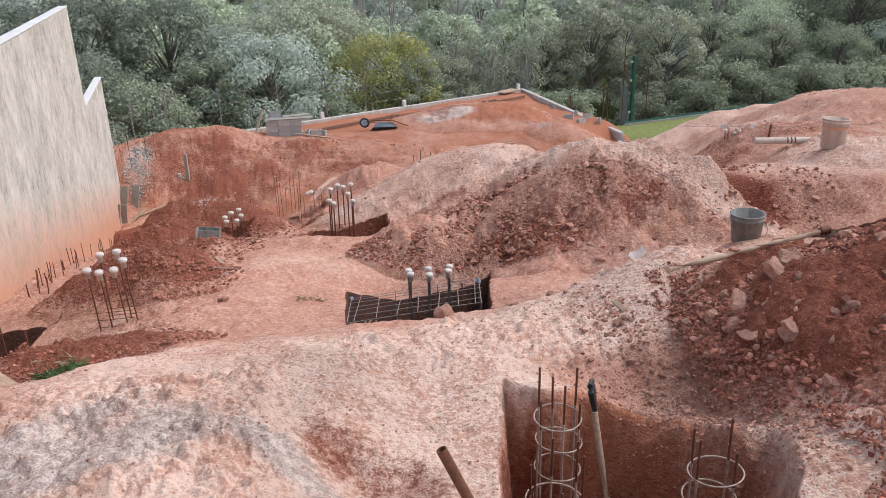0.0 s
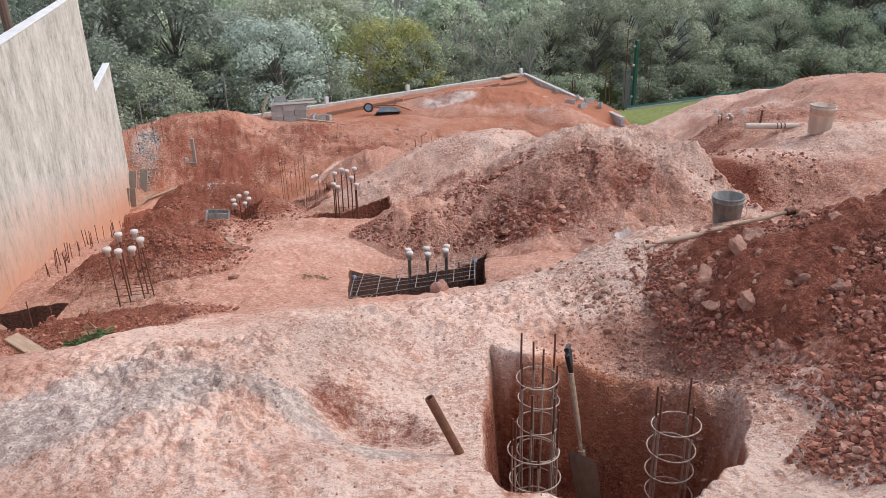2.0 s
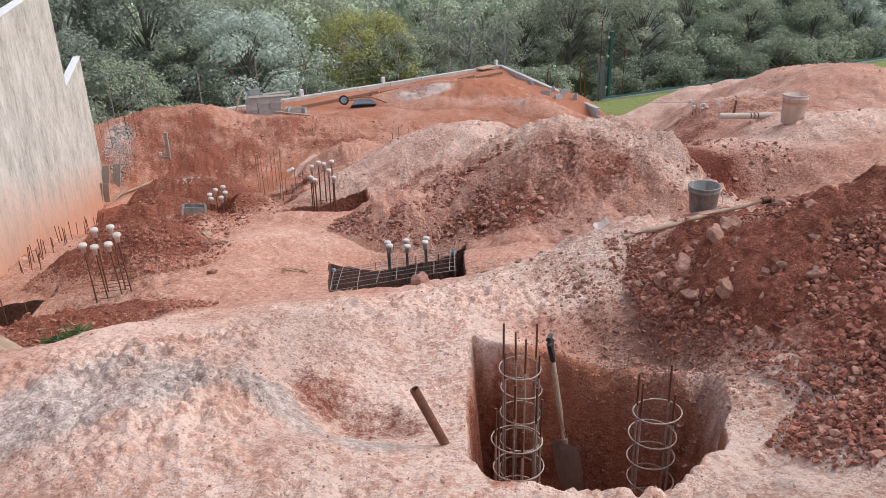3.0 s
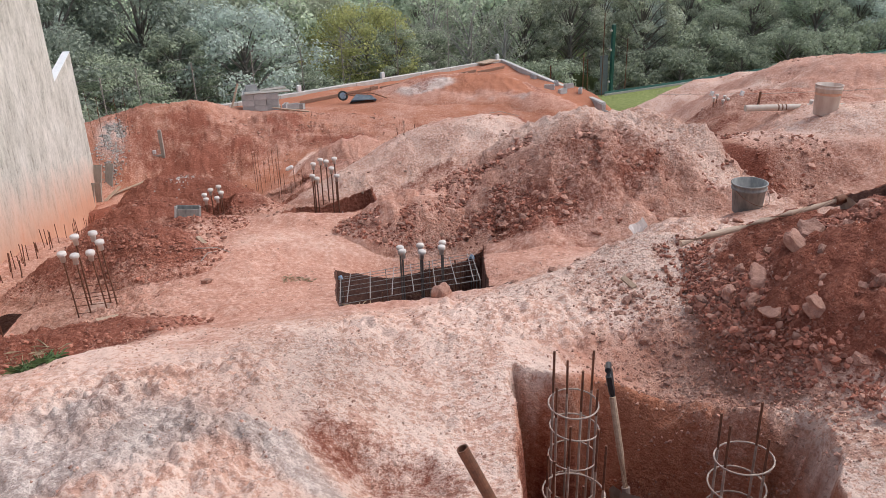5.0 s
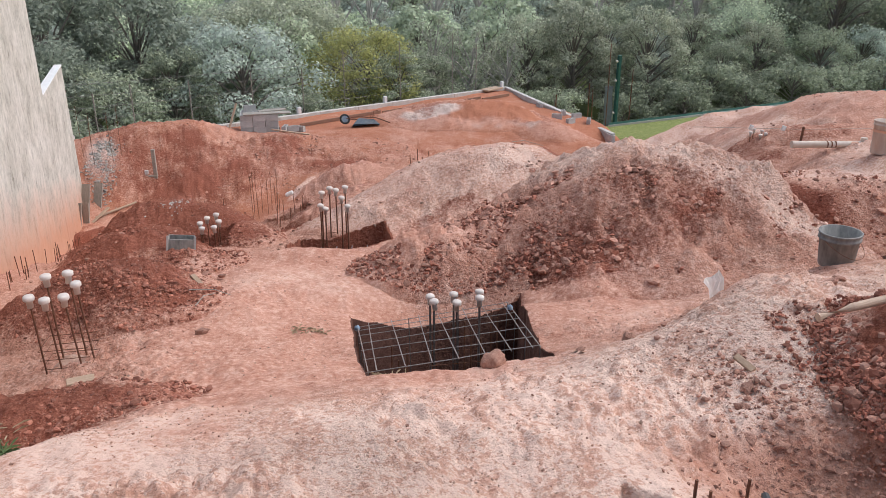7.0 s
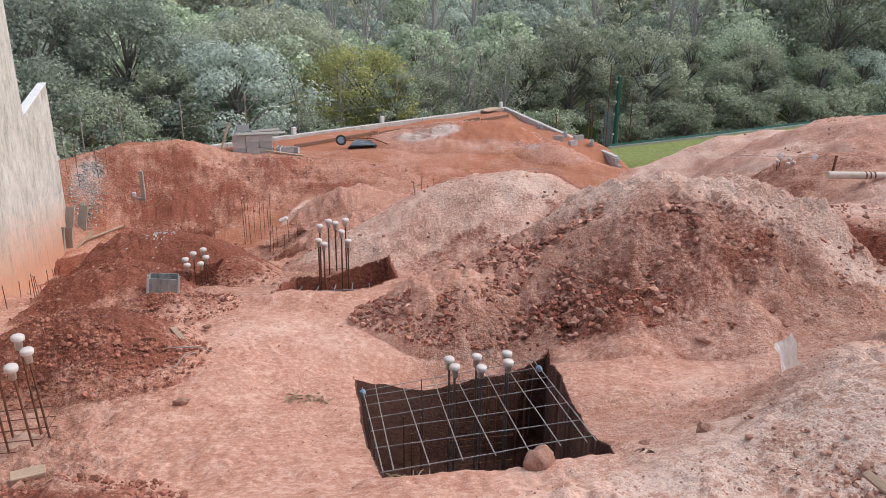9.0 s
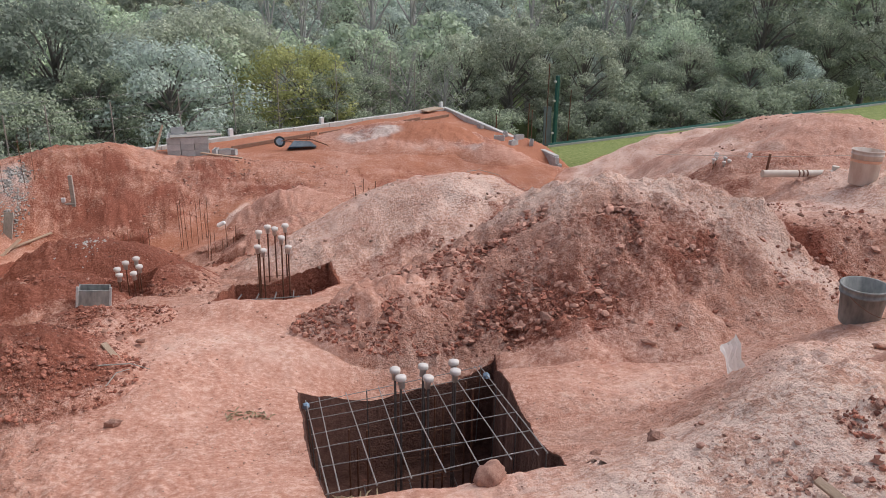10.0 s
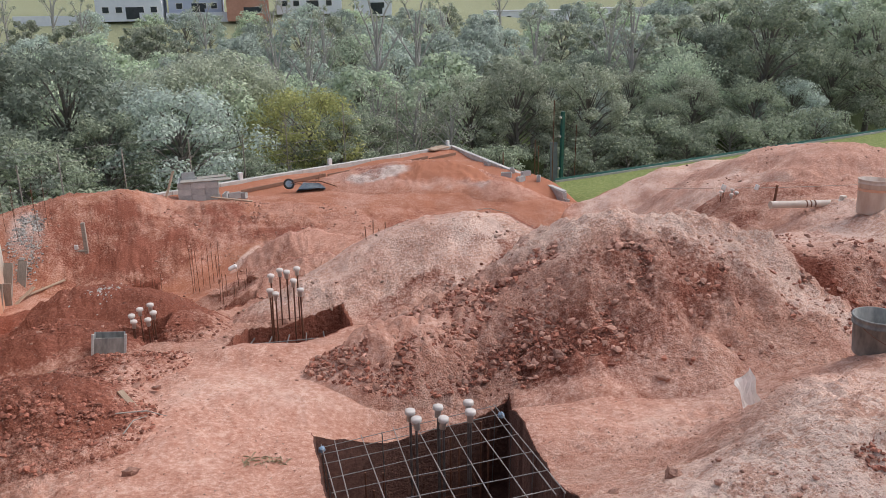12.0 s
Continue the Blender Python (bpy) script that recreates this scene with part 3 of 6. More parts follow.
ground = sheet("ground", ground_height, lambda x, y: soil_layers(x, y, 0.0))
tagged(ground, "trampled pinkish red clay of a sloping building plot", "ground", kind="structure")

HEAP_LOOKS = {
    "clods": ("heap of freshly dug dark red clay with stones and clods", 0.6, 0.07),
    "middle": ("large heap of crumbly reddish brown soil beside the pits", 0.42, 0.075),
    "pale": ("rounded heap of dusty pale pink soil", 0.0, 0.02),
    "left": ("low heap of dark red crumbly soil near the wall", 0.5, 0.04),
    "caps": ("small heaps of red soil round a capped rebar pit", 0.45, 0.04),
    "edge": ("low bank of dark loose soil beside the path", 0.55, 0.04),
    "red": ("long heap of orange red clay at the foot of the plot", 0.24, 0.07),
    "grey": ("low heap of red clay with grey dusty top", 0.25, 0.08),
    "far": ("high broad heap of dusty reddish soil", 0.1, 0.03),
    "rose": ("smooth heap of pale pink sand beside the lawn", -0.4, 0.01),
    "back": ("long low heap of red soil beside the pipe", 0.4, 0.03),
}
for key, (label, dug, rough) in HEAP_LOOKS.items():
    def heap_top(x, y, key=key, rough=rough):
        h = heap_height(key, x, y)
        far = np.clip(y / 8, 1, 3)
        lumps = rough * (2.2 * fbm(x, y, 0.4, 3, 21) + 0.8 * fbm(x, y, 0.12, 3, 22) + 0.55 * clods(x, y, 0.17, 5) + 0.45 * clods(x, y, 0.085, 6) + 0.2 * clods(x, y, 0.045 * far, 7))
        return ground_height(x, y) + h + lumps * smooth(0.0, 0.25, h) - 0.05 * smooth(0.05, 0.0, h)

    def heap_layers(x, y, key=key, dug=dug):
        out = soil_layers(x, y, dug)
        if key == "clods":
            out["pale"] = out["pale"] - 0.5
        if key in ("middle",):
            out["pale"] = 0.32 + 0.4 * fbm(x, y, 1.2, 4, 14) + 0.1 * smooth(2.4, 3.4, x)
            out["pale"] = out["pale"] + blot(x, y, 3.45, 8.5, 1.1, 0.45, -50, 0.3) + blot(x, y, 2.5, 9.6, 1.1, 0.6, 20, 0.28)
            out["dark"] = 0.1 + 0.45 * fbm(x, y, 0.7, 4, 15) + blot(x, y, 2.1, 8.2, 1.8, 0.8, 10, 0.44)
        if key in ("pale", "rose"):
            out["pale"] = 0.54 + 0.4 * fbm(x, y, 1.2, 3, 14)
            out["orange"] = 0 * x
        if key == "far":
            out["pale"], out["orange"], out["dark"] = 0.42 + 0.5 * fbm(x, y, 1.5, 3, 14), 0.1 + 0 * x, 0.2 + 0.4 * fbm(x, y, 1.0, 4, 49)
        if key == "red":
            out["orange"], out["pale"] = 0.5 + 0.4 * fbm(x, y, 1.5, 3, 14), 0.12 + 0.4 * fbm(x, y, 1.1, 4, 26)
        if key == "grey":
            out["grey"] = blot(x, y, 2.75, 28.7, 1.25, 0.8, 10, 1.0) + blot(x, y, 4.2, 26.4, 1.3, 0.9, -15, 0.85) + blot(x, y, 5.6, 27.0, 0.9, 0.6, 0, 0.6)
            out["pale"] = 0.15 + blot(x, y, 3.9, 26.3, 2.0, 1.3, 0, 0.35)
            out["dark"] = 0.42 + 0.5 * fbm(x, y, 1.1, 4, 45) - blot(x, y, 4.9, 28.6, 1.7, 0.9, 0, 0.7) - blot(x, y, 4.0, 26.4, 2.0, 1.2, 0, 0.3)
            out["orange"] = 0.25 + blot(x, y, 4.9, 28.6, 2.0, 1.1, 0, 0.8)
        lower = soil_layers(x, y, 0.0)
        blend = smooth(-0.02, 0.22, heap_height(key, x, y) * (1 + 1.4 * fbm(x, y, 0.35, 3, 17)))
        return {k: lower[k] * (1 - blend) + out[k] * blend for k in out}

    heap = sheet("earth_mound", heap_top, heap_layers, lambda x, y, key=key: heap_height(key, x, y) > 0.02)
    tagged(heap, label, "earth mound", "mounds of dug soil")

# ---- more materials ----
RUST = plain("rusty_steel", (0.10, 0.045, 0.03), (0.27, 0.12, 0.07), 0.75, 0.35, 60, 0.3)
BAR = plain("dark_rebar", (0.10, 0.095, 0.095), (0.24, 0.22, 0.21), 0.5, 0.7, 80, 0.3)
SPLASHED = plain("cement_splashed_steel", (0.28, 0.19, 0.145), (0.56, 0.47, 0.40), 0.85, 0.0, 40, 0.4)
CAP = plain("white_plastic", (0.55, 0.47, 0.42), (0.78, 0.72, 0.67), 0.45, 0.0, 25, 0.1)
PLASTIC_GREY = plain("dusty_grey_plastic", (0.09, 0.095, 0.095), (0.34, 0.33, 0.305), 0.7, 0.0, 22, 0.15, stretch=(1, 1, 0.45))
BUCKET_WHITE = plain("clay_smeared_plastic", (0.42, 0.27, 0.20), (0.74, 0.66, 0.58), 0.7, 0.0, 9, 0.15, stretch=(1, 1, 0.3))
BUCKET_BAND = plain("faded_orange_print", (0.55, 0.26, 0.15), (0.68, 0.42, 0.30), 0.7, 0.0, 20, 0.1)
TIMBER = plain("weathered_timber", (0.30, 0.20, 0.13), (0.55, 0.41, 0.30), 0.85, 0.0, 40, 0.4, stretch=(1, 8, 8))
TIMBER_GREY = plain("grey_timber", (0.22, 0.20, 0.17), (0.42, 0.38, 0.33), 0.9, 0.0, 40, 0.4, stretch=(1, 8, 8))
BLACK = plain("black_plastic", (0.012, 0.013, 0.015), (0.035, 0.036, 0.04), 0.4, 0.0, 30, 0.1)
BLADE = plain("clay_caked_blade", (0.24, 0.18, 0.15), (0.44, 0.36, 0.31), 0.6, 0.3, 22, 0.4)
BLOCK = plain("concrete_block", (0.33, 0.33, 0.32), (0.55, 0.545, 0.53), 0.92, 0.0, 60, 0.4, vary=0.12)
BEAM = plain("pale_concrete", (0.40, 0.38, 0.35), (0.62, 0.59, 0.55), 0.9, 0.0, 25, 0.3)
PVC = plain("white_drain_pipe", (0.46, 0.36, 0.29), (0.66, 0.58, 0.50), 0.45, 0.0, 12, 0.1)
STONE = plain("clay_stone", (0.29, 0.135, 0.095), (0.52, 0.30, 0.225), 0.95, 0.0, 26, 0.6, 0.012, vary=0.2, island=0.35)
CLOD = plain("dark_clay_clod", (0.22, 0.074, 0.048), (0.43, 0.182, 0.123), 0.95, 0.0, 40, 0.6, 0.01, island=0.45)
PEBBLE = plain("pale_pebble", (0.40, 0.22, 0.16), (0.66, 0.46, 0.36), 0.95, 0.0, 40, 0.5, 0.01, island=0.4)
GRAVEL = plain("grey_gravel", (0.23, 0.21, 0.19), (0.47, 0.44, 0.40), 0.9, 0.0, 40, 0.4, 0.01, island=0.35)
BAG = plain("white_woven_plastic", (0.78, 0.75, 0.72), (0.90, 0.88, 0.86), 0.6, 0.0, 120, 0.2)
TRAY = plain("worn_blue_steel", (0.10, 0.14, 0.19), (0.26, 0.30, 0.34), 0.5, 0.5, 18, 0.2)
RUBBER = plain("black_rubber", (0.015, 0.015, 0.015), (0.04, 0.038, 0.036), 0.8, 0.0, 40, 0.2)
GREEN_STEEL = plain("dark_green_steel", (0.012, 0.07, 0.06), (0.03, 0.12, 0.10), 0.45, 0.2, 20, 0.1)
PANEL = plain("grey_mesh_panel", (0.10, 0.12, 0.14), (0.20, 0.22, 0.24), 0.6, 0.2, 20, 0.1)
TWINE = plain("twine", (0.40, 0.30, 0.24), (0.55, 0.45, 0.38), 0.9, 0.0, 40, 0.0)
BLUE = plain("blue_plastic", (0.16, 0.24, 0.34), (0.30, 0.40, 0.52), 0.5, 0.0, 40, 0.1)


def render_build(bsdf, node, link):
    """Lime render: vertical run marks, grey mildew, a clay splash rising from the sloping foot."""
    mottle, fine = grain(node, link, 5.0, 11.0, 0.8, stretch=(1, 1, 0.7)), grain(node, link, 40.0)
    runs, mildew = grain(node, link, 7.0, 9.0, 0.74, stretch=(1, 1, 0.45)), grain(node, link, 1.1, 9.0, 0.74)
    colour = ramp(node, link, mildew, (0.34, (0.40, 0.385, 0.34)), (0.47, (0.57, 0.55, 0.50)), (0.62, (0.70, 0.67, 0.62)))
    patchy = ramp(node, link, mildew, (0.42, (1, 1, 1)), (0.58, (0.25, 0.25, 0.25)))
    stains = ramp(node, link, runs, (0.36, (0.52, 0.51, 0.47)), (0.47, (0.97, 0.96, 0.94)), (0.7, (1.04, 1.03, 1.01)))
    colour = mixed(node, link, patchy, colour, mixed(node, link, 1.0, colour, stains, "MULTIPLY"))
    colour = mixed(node, link, 0.8, colour, ramp(node, link, mottle, (0.36, (0.55, 0.545, 0.51)), (0.48, (0.95, 0.94, 0.92)), (0.62, (1.14, 1.13, 1.11))), "MULTIPLY")
    c, s = node("ShaderNodeTexCoord"), node("ShaderNodeSeparateXYZ")
    link(c.outputs["Object"], s.inputs[0])
    rise = node("ShaderNodeMath", _1=0.245)
    rise.operation = "MULTIPLY_ADD"
    link(s.outputs["Y"], rise.inputs[0])
    link(s.outputs["Z"], rise.inputs[2])
    ragged = node("ShaderNodeMath", _1=-1.4)
    ragged.operation = "MULTIPLY_ADD"
    link(mildew, ragged.inputs[0])
    link(rise.outputs[0], ragged.inputs[2])
    splash = node("ShaderNodeMapRange", _1=CLAY_LINE - 0.95, _2=CLAY_LINE + 0.25, _3=1.0, _4=0.0)
    link(ragged.outputs[0], splash.inputs[0])
    weaker = node("ShaderNodeMath", _1=0.85)
    weaker.operation = "MULTIPLY"
    link(splash.outputs[0], weaker.inputs[0])
    colour = mixed(node, link, weaker.outputs[0], colour, (0.60, 0.27, 0.15))
    link(colour, bsdf.inputs["Base Color"])
    bsdf.inputs["Roughness"].default_value = 0.92
    bumped(node, link, bsdf, fine, 0.35, 0.006)


# ---- boundary wall ----
WALL_MID, WALL_TURN = 7.6, math.degrees(math.atan(-WALL_B))
CLAY_LINE = 1.32
RENDER = material("stained_lime_render", render_build)
COPING = plain("white_coping", (0.62, 0.61, 0.60), (0.82, 0.81, 0.80), 0.8, 0.0, 12, 0.2)


def wall_block(name, y0, y1, top, foot):
    """A stretch of the boundary wall, with its white coping as a part; its local origin is the same for both stretches."""
    n = math.hypot(1, WALL_B)
    m = pose(WALL_A + WALL_B * WALL_MID, WALL_MID, -3.0, 0, 0, WALL_TURN)
    bm = bmesh.new()
    add_box(bm, (0.17, (y1 - y0) * n, top - 0.02 - foot), (-0.085, ((y0 + y1) / 2 - WALL_MID) * n, (top - 0.02 + foot) / 2 + 3.0), (0, 0, 0), 0.012)
    ob = part(name, bm, RENDER)
    ob.matrix_basis = m
    bm = bmesh.new()
    add_box(bm, (0.19, (y1 - y0) * n + 0.01, 0.03), (-0.085, ((y0 + y1) / 2 - WALL_MID) * n, top + 3.0), (0, 0, 0), 0.008)
    part("coping", bm, COPING, ob, "white painted coping")
    return ob


tagged(wall_block("wall_west", -4.0, 19.25, 0.42, -6.5), "tall weathered rendered boundary wall, stained orange by clay", "wall", kind="structure")
tagged(wall_block("wall_west_low", 19.262, 23.7, -1.82, -7.5), "lower step of the weathered rendered boundary wall", "wall", kind="structure")


# ---- post and water pipe just beyond the boundary wall ----
bm = bmesh.new()
add_tube(bm, ((-5.62, 12.9, -3.2), (-5.62, 12.9, 0.2), (-5.66, 12.92, 3.4)), (0.075, 0.07, 0.06), 10)
tagged(part("timber_post", bm, plain("brown_post", (0.10, 0.065, 0.05), (0.22, 0.15, 0.115), 0.85, 0.0, 30, 0.4, stretch=(4, 4, 0.4))), "tall dark brown timber post behind the boundary wall", "post")
bm = bmesh.new()
add_tube(bm, ((-5.86, 12.9, -3.2), (-5.86, 12.9, 0.78), (-5.9, 12.9, 0.84), (-5.97, 12.9, 0.86), (-7.4, 12.95, 0.9)), 0.03, 10)
tagged(part("water_pipe", bm, plain("galvanised_pipe", (0.32, 0.33, 0.33), (0.50, 0.50, 0.49), 0.5, 0.5, 20, 0.1)), "grey bent pipe rising behind the boundary wall", "pipe")


# ---- kerb beams and the block wing ----
def beam(name, a, b, za, zb, width, height, mat, label, gap=0.0):
    a3, b3 = Vector((*a, za - height / 2)), Vector((*b, zb - height / 2))
    way = (b3 - a3).normalized()
    ob = new(name)
    ob.matrix_basis = Matrix.Translation(a3) @ way.to_track_quat("X", "Z").to_matrix().to_4x4()
    length, piece = (b3 - a3).length, 1.9
    count = max(1, round(length / piece))
    for k in range(count):
        bm = bmesh.new()
        add_box(bm, (length / count - 0.012, width, height), ((k + 0.5) * length / count, 0, 0), bevel=0.012)
        part("kerb_piece", bm, mat, ob)
    return tagged(ob, label, "kerb", kind="structure")


beam("kerb_beam_back", BEAM_LEFT, BEAM_CORNER, -4.34, -5.20, 0.18, 0.75, BEAM, "long low concrete kerb beam at the foot of the plot")
beam("kerb_beam_side", BEAM_CORNER, WING_END, -5.20, -5.16, 0.18, 0.75, BEAM, "concrete kerb beam down the side of the plot")


def block_mesh():
    """A hollow concrete block, 39 x 14 x 19 cm, with two cores."""
    bm = bmesh.new()
    xs, ys = (-0.195, -0.165, -0.015, 0.015, 0.165, 0.195), (-0.07, -0.045, 0.045, 0.07)
    v = {(i, j, k): bm.verts.new((x, y, z)) for i, x in enumerate(xs) for j, y in enumerate(ys) for k, z in enumerate((0.0, 0.19))}
    solid = {(i, j) for i in range(5) for j in range(3)} - {(1, 1), (3, 1)}
    for i, j in solid:
        bm.faces.new((v[i, j, 1], v[i + 1, j, 1], v[i + 1, j + 1, 1], v[i, j + 1, 1]))
        bm.faces.new((v[i, j, 0], v[i, j + 1, 0], v[i + 1, j + 1, 0], v[i + 1, j, 0]))
        for (p, q), (a, b) in (((i - 1, j), ((i, j + 1), (i, j))), ((i + 1, j), ((i + 1, j), (i + 1, j + 1))), ((i, j - 1), ((i, j), (i + 1, j))), ((i, j + 1), ((i + 1, j + 1), (i, j + 1)))):
            if (p, q) not in solid:
                bm.faces.new((v[(*a, 0)], v[(*b, 0)], v[(*b, 1)], v[(*a, 1)]))
    me = bpy.data.meshes.new("concrete_block")
    bm.to_mesh(me)
    bm.free()
    me.materials.append(BLOCK)
    return me


BLOCK_MESH = block_mesh()


def lay(name, me, parent, m):
    ob = new(name, me)
    ob.parent = parent
    ob.matrix_basis = m
    return ob


rnd = random.Random(11)
wing = tagged(new("block_wall"), "unfinished low wall of grey hollow concrete blocks beside the lawn", "wall", kind="structure")
wing.matrix_basis = pose(9.05, 28.6, -5.98, 0, 0, 98)
for row in range(4):
    for k in range(5 - row):
        lay("block", BLOCK_MESH, wing, pose(-0.8 + 0.4 * k + 0.2 * (row % 2) + rnd.uniform(-0.01, 0.01), rnd.uniform(-0.01, 0.01), row * 0.197, 0, 0, rnd.uniform(-1.5, 1.5)))
for x, y, turn in ((8.55, 30.4, 20), (8.75, 29.5, 70), (8.0, 29.3, 35), (7.7, 30.1, -20), (8.35, 31.5, 80), (7.9, 33.6, 100)):
    ob = tagged(new("concrete_block", BLOCK_MESH), "loose grey hollow concrete block on the kerb", "concrete block", "loose concrete blocks")
    ob.matrix_basis = pose(x, y, rest(x, y) - 0.01, 0, 0, turn)


# ---- the stack of blocks on its pallet ----
def block_stack(m):
    stack = thing("block_stack", m, "stack of grey concrete blocks on a wooden pallet, boards on top", "block stack")
    bm = bmesh.new()
    for y in (-0.45, 0, 0.45):
        add_box(bm, (1.25, 0.09, 0.09), (0, y, 0.045))
    for x in (-0.55, -0.28, 0, 0.28, 0.55):
        add_box(bm, (0.1, 1.0, 0.022), (x, 0, 0.102))
    part("pallet", bm, TIMBER_GREY, stack, "grey timber pallet")
    for layer in range(3):
        for i in range(3):
            for j in range(6):
                lay("block", BLOCK_MESH, stack, pose(-0.4 + 0.4 * i + rnd.uniform(-0.008, 0.008), -0.375 + 0.15 * j, 0.115 + layer * 0.195, 0, 0, rnd.uniform(-1, 1)))
    lay("block", BLOCK_MESH, stack, pose(-0.3, 0.25, 0.701, 0, 0, 15))
    for size, at, turn in (((1.5, 0.34, 0.028), (0.25, -0.28, 0.72), (0, 0, 3)), ((0.9, 0.3, 0.025), (0.42, 0.2, 0.72), (0, -1, 12))):
        bm = bmesh.new()
        add_box(bm, size, at, turn, 0.004)
        part("board", bm, TIMBER_GREY, stack, "pale board laid across")
    return stack


def board(m, size, label, mat=TIMBER, name="board", group="loose boards"):
    bm = bmesh.new()
    add_box(bm, size, (0, 0, size[2] / 2), bevel=min(size) * 0.12)
    for v in bm.verts:
        v.co.z += 0.012 * math.sin(v.co.x * 3.1 + size[0] * 7)
        v.co.y += 0.006 * math.sin(v.co.x * 5.3)
    ob = part(name, bm, mat)
    ob.matrix_basis = m
    return tagged(ob, label, "board", group)


block_stack(pose(-3.02, 27.75, rest(-3.02, 27.75) - 0.03, 0, 0, 3))
board(pose(-2.0, 27.0, rest(-2.0, 27.0) + 0.02, 0, 4, -18), (1.3, 0.09, 0.03), "pale board lying beside the block stack")
board(pose(-3.85, 27.35, rest(-3.85, 27.3) + 0.32, 0, -55, 62), (1.1, 0.07, 0.03), "pale board leaning on the block stack")
for x, y, turn in ((-1.95, 27.6, 20), (-1.75, 27.75, -30), (-2.2, 27.5, 80)):
    ob = tagged(new("concrete_block", BLOCK_MESH), "loose grey concrete block beside the stack", "concrete block", "loose concrete blocks")
    ob.matrix_basis = pose(x, y, rest(x, y) - 0.01, 0, 0, turn)


# ---- wheelbarrow on its side ----
def wheelbarrow(m):
    cart = thing("wheelbarrow", m, "blue grey steel wheelbarrow tipped over on the soil", "wheelbarrow")
    bm = bmesh.new()
    low = [bm.verts.new((x, y, 0.0)) for x, y in ((-0.22, -0.17), (0.3, -0.2), (0.3, 0.2), (-0.22, 0.17))]
    high = [bm.verts.new((x, y, z)) for x, y, z in ((-0.42, -0.28, 0.27), (0.48, -0.33, 0.2), (0.48, 0.33, 0.2), (-0.42, 0.28, 0.27))]
    bm.faces.new(low)
    for k in range(4):
        bm.faces.new((low[k], high[k], high[(k + 1) % 4], low[(k + 1) % 4]))
    bmesh.ops.solidify(bm, geom=bm.faces[:], thickness=0.012)
    part("tray", bm, TRAY, cart)
    for side in (-1, 1):
        bm = bmesh.new()
        add_tube(bm, ((-0.62, side * 0.06, 0.02), (-0.3, side * 0.13, -0.05), (0.35, side * 0.26, -0.04), (0.85, side * 0.3, 0.12)), 0.016)
        part("handle", bm, RUST, cart)
        bm = bmesh.new()
        add_tube(bm, ((0.25, side * 0.24, -0.04), (0.3, side * 0.25, -0.3), (0.42, side * 0.25, -0.3)), 0.013)
        part("leg", bm, RUST, cart)
    bm = bmesh.new()
    add_tube(bm, [(-0.66 + 0.15 * math.cos(a * math.tau / 20), 0, 0.02 + 0.15 * math.sin(a * math.tau / 20)) for a in range(20)], 0.035, 8, True)
    tyre = part("tyre", bm, RUBBER, cart)
    bm = bmesh.new()
    add_rod(bm, (-0.66, -0.02, 0.02), (-0.66, 0.02, 0.02), 0.115, 18)
    part("rim", bm, TRAY, tyre)
    return cart


wheelbarrow(pose(0.42, 28.35, rest(0.3, 28.35) + 0.2, 150, 8, 8))


# ---- reinforcing bars ----
def cap_mesh():
    bm = bmesh.new()
    add_lathe(bm, ((0, -0.062), (0.018, -0.062), (0.0195, -0.016), (0.0225, -0.0145), (0.031, -0.012), (0.0325, -0.008), (0.0325, 0.006), (0.030, 0.013), (0.020, 0.018), (0, 0.0195)), 16)
    me = bpy.data.meshes.new("cap")
    bm.to_mesh(me)
    bm.free()
    me.materials.append(CAP)
    me.polygons.foreach_set("use_smooth", [True] * len(me.polygons))
    return me


CAP_MESH = cap_mesh()


def bar(parent, a, b, r=0.0055, mat=RUST, name="bar"):
    bm = bmesh.new()
    add_rod(bm, a, b, r, 6)
    return part(name, bm, mat, parent)


def ring(parent, at, radius, r, mat, tilt=(0, 0)):
    bm = bmesh.new()
    add_tube(bm, [(radius * math.cos(a * math.tau / 28), radius * math.sin(a * math.tau / 28), 0) for a in range(28)], r, 6, True)
    ob = part("stirrup", bm, mat, parent)
    ob.matrix_basis = pose(*at, *tilt)
    return ob


def square_tie(parent, z, points, mat=RUST, r=0.003):
    bm = bmesh.new()
    add_tube(bm, [(x, y, z + 0.01 * math.sin(9 * x + 7 * y)) for x, y in points], r, 5, True)
    return part("stirrup", bm, mat, parent)


def capped_column(x, y, foot, tops, label, mat=RUST, r=0.0055, ties=(), group="capped rebar columns", cap_size=1.0):
    """Starter bars of a column with white safety caps; tops: (dx, dy, height of the cap, lean x, lean y)."""
    col = thing("rebar_column", pose(x, y, foot), label, "rebar column", group)
    for dx, dy, top, lx, ly in tops:
        b = bar(col, (dx, dy, -0.05), (dx + lx, dy + ly, top - foot), r, mat)
        c = new("cap", CAP_MESH)
        c.parent = b
        c["label"] = "white plastic safety cap"
        c.matrix_basis = pose(dx + lx, dy + ly, top - foot + 0.0, rnd.uniform(-6, 6), rnd.uniform(-6, 6), 0) @ Matrix.Scale(cap_size, 4)
    for z in ties:
        square_tie(col, z, [(min(t[0] for t in tops) - 0.02, min(t[1] for t in tops) - 0.02), (max(t[0] for t in tops) + 0.02, min(t[1] for t in tops) - 0.02),
                            (max(t[0] for t in tops) + 0.02, max(t[1] for t in tops) + 0.02), (min(t[0] for t in tops) - 0.02, max(t[1] for t in tops) + 0.02)])
    return col


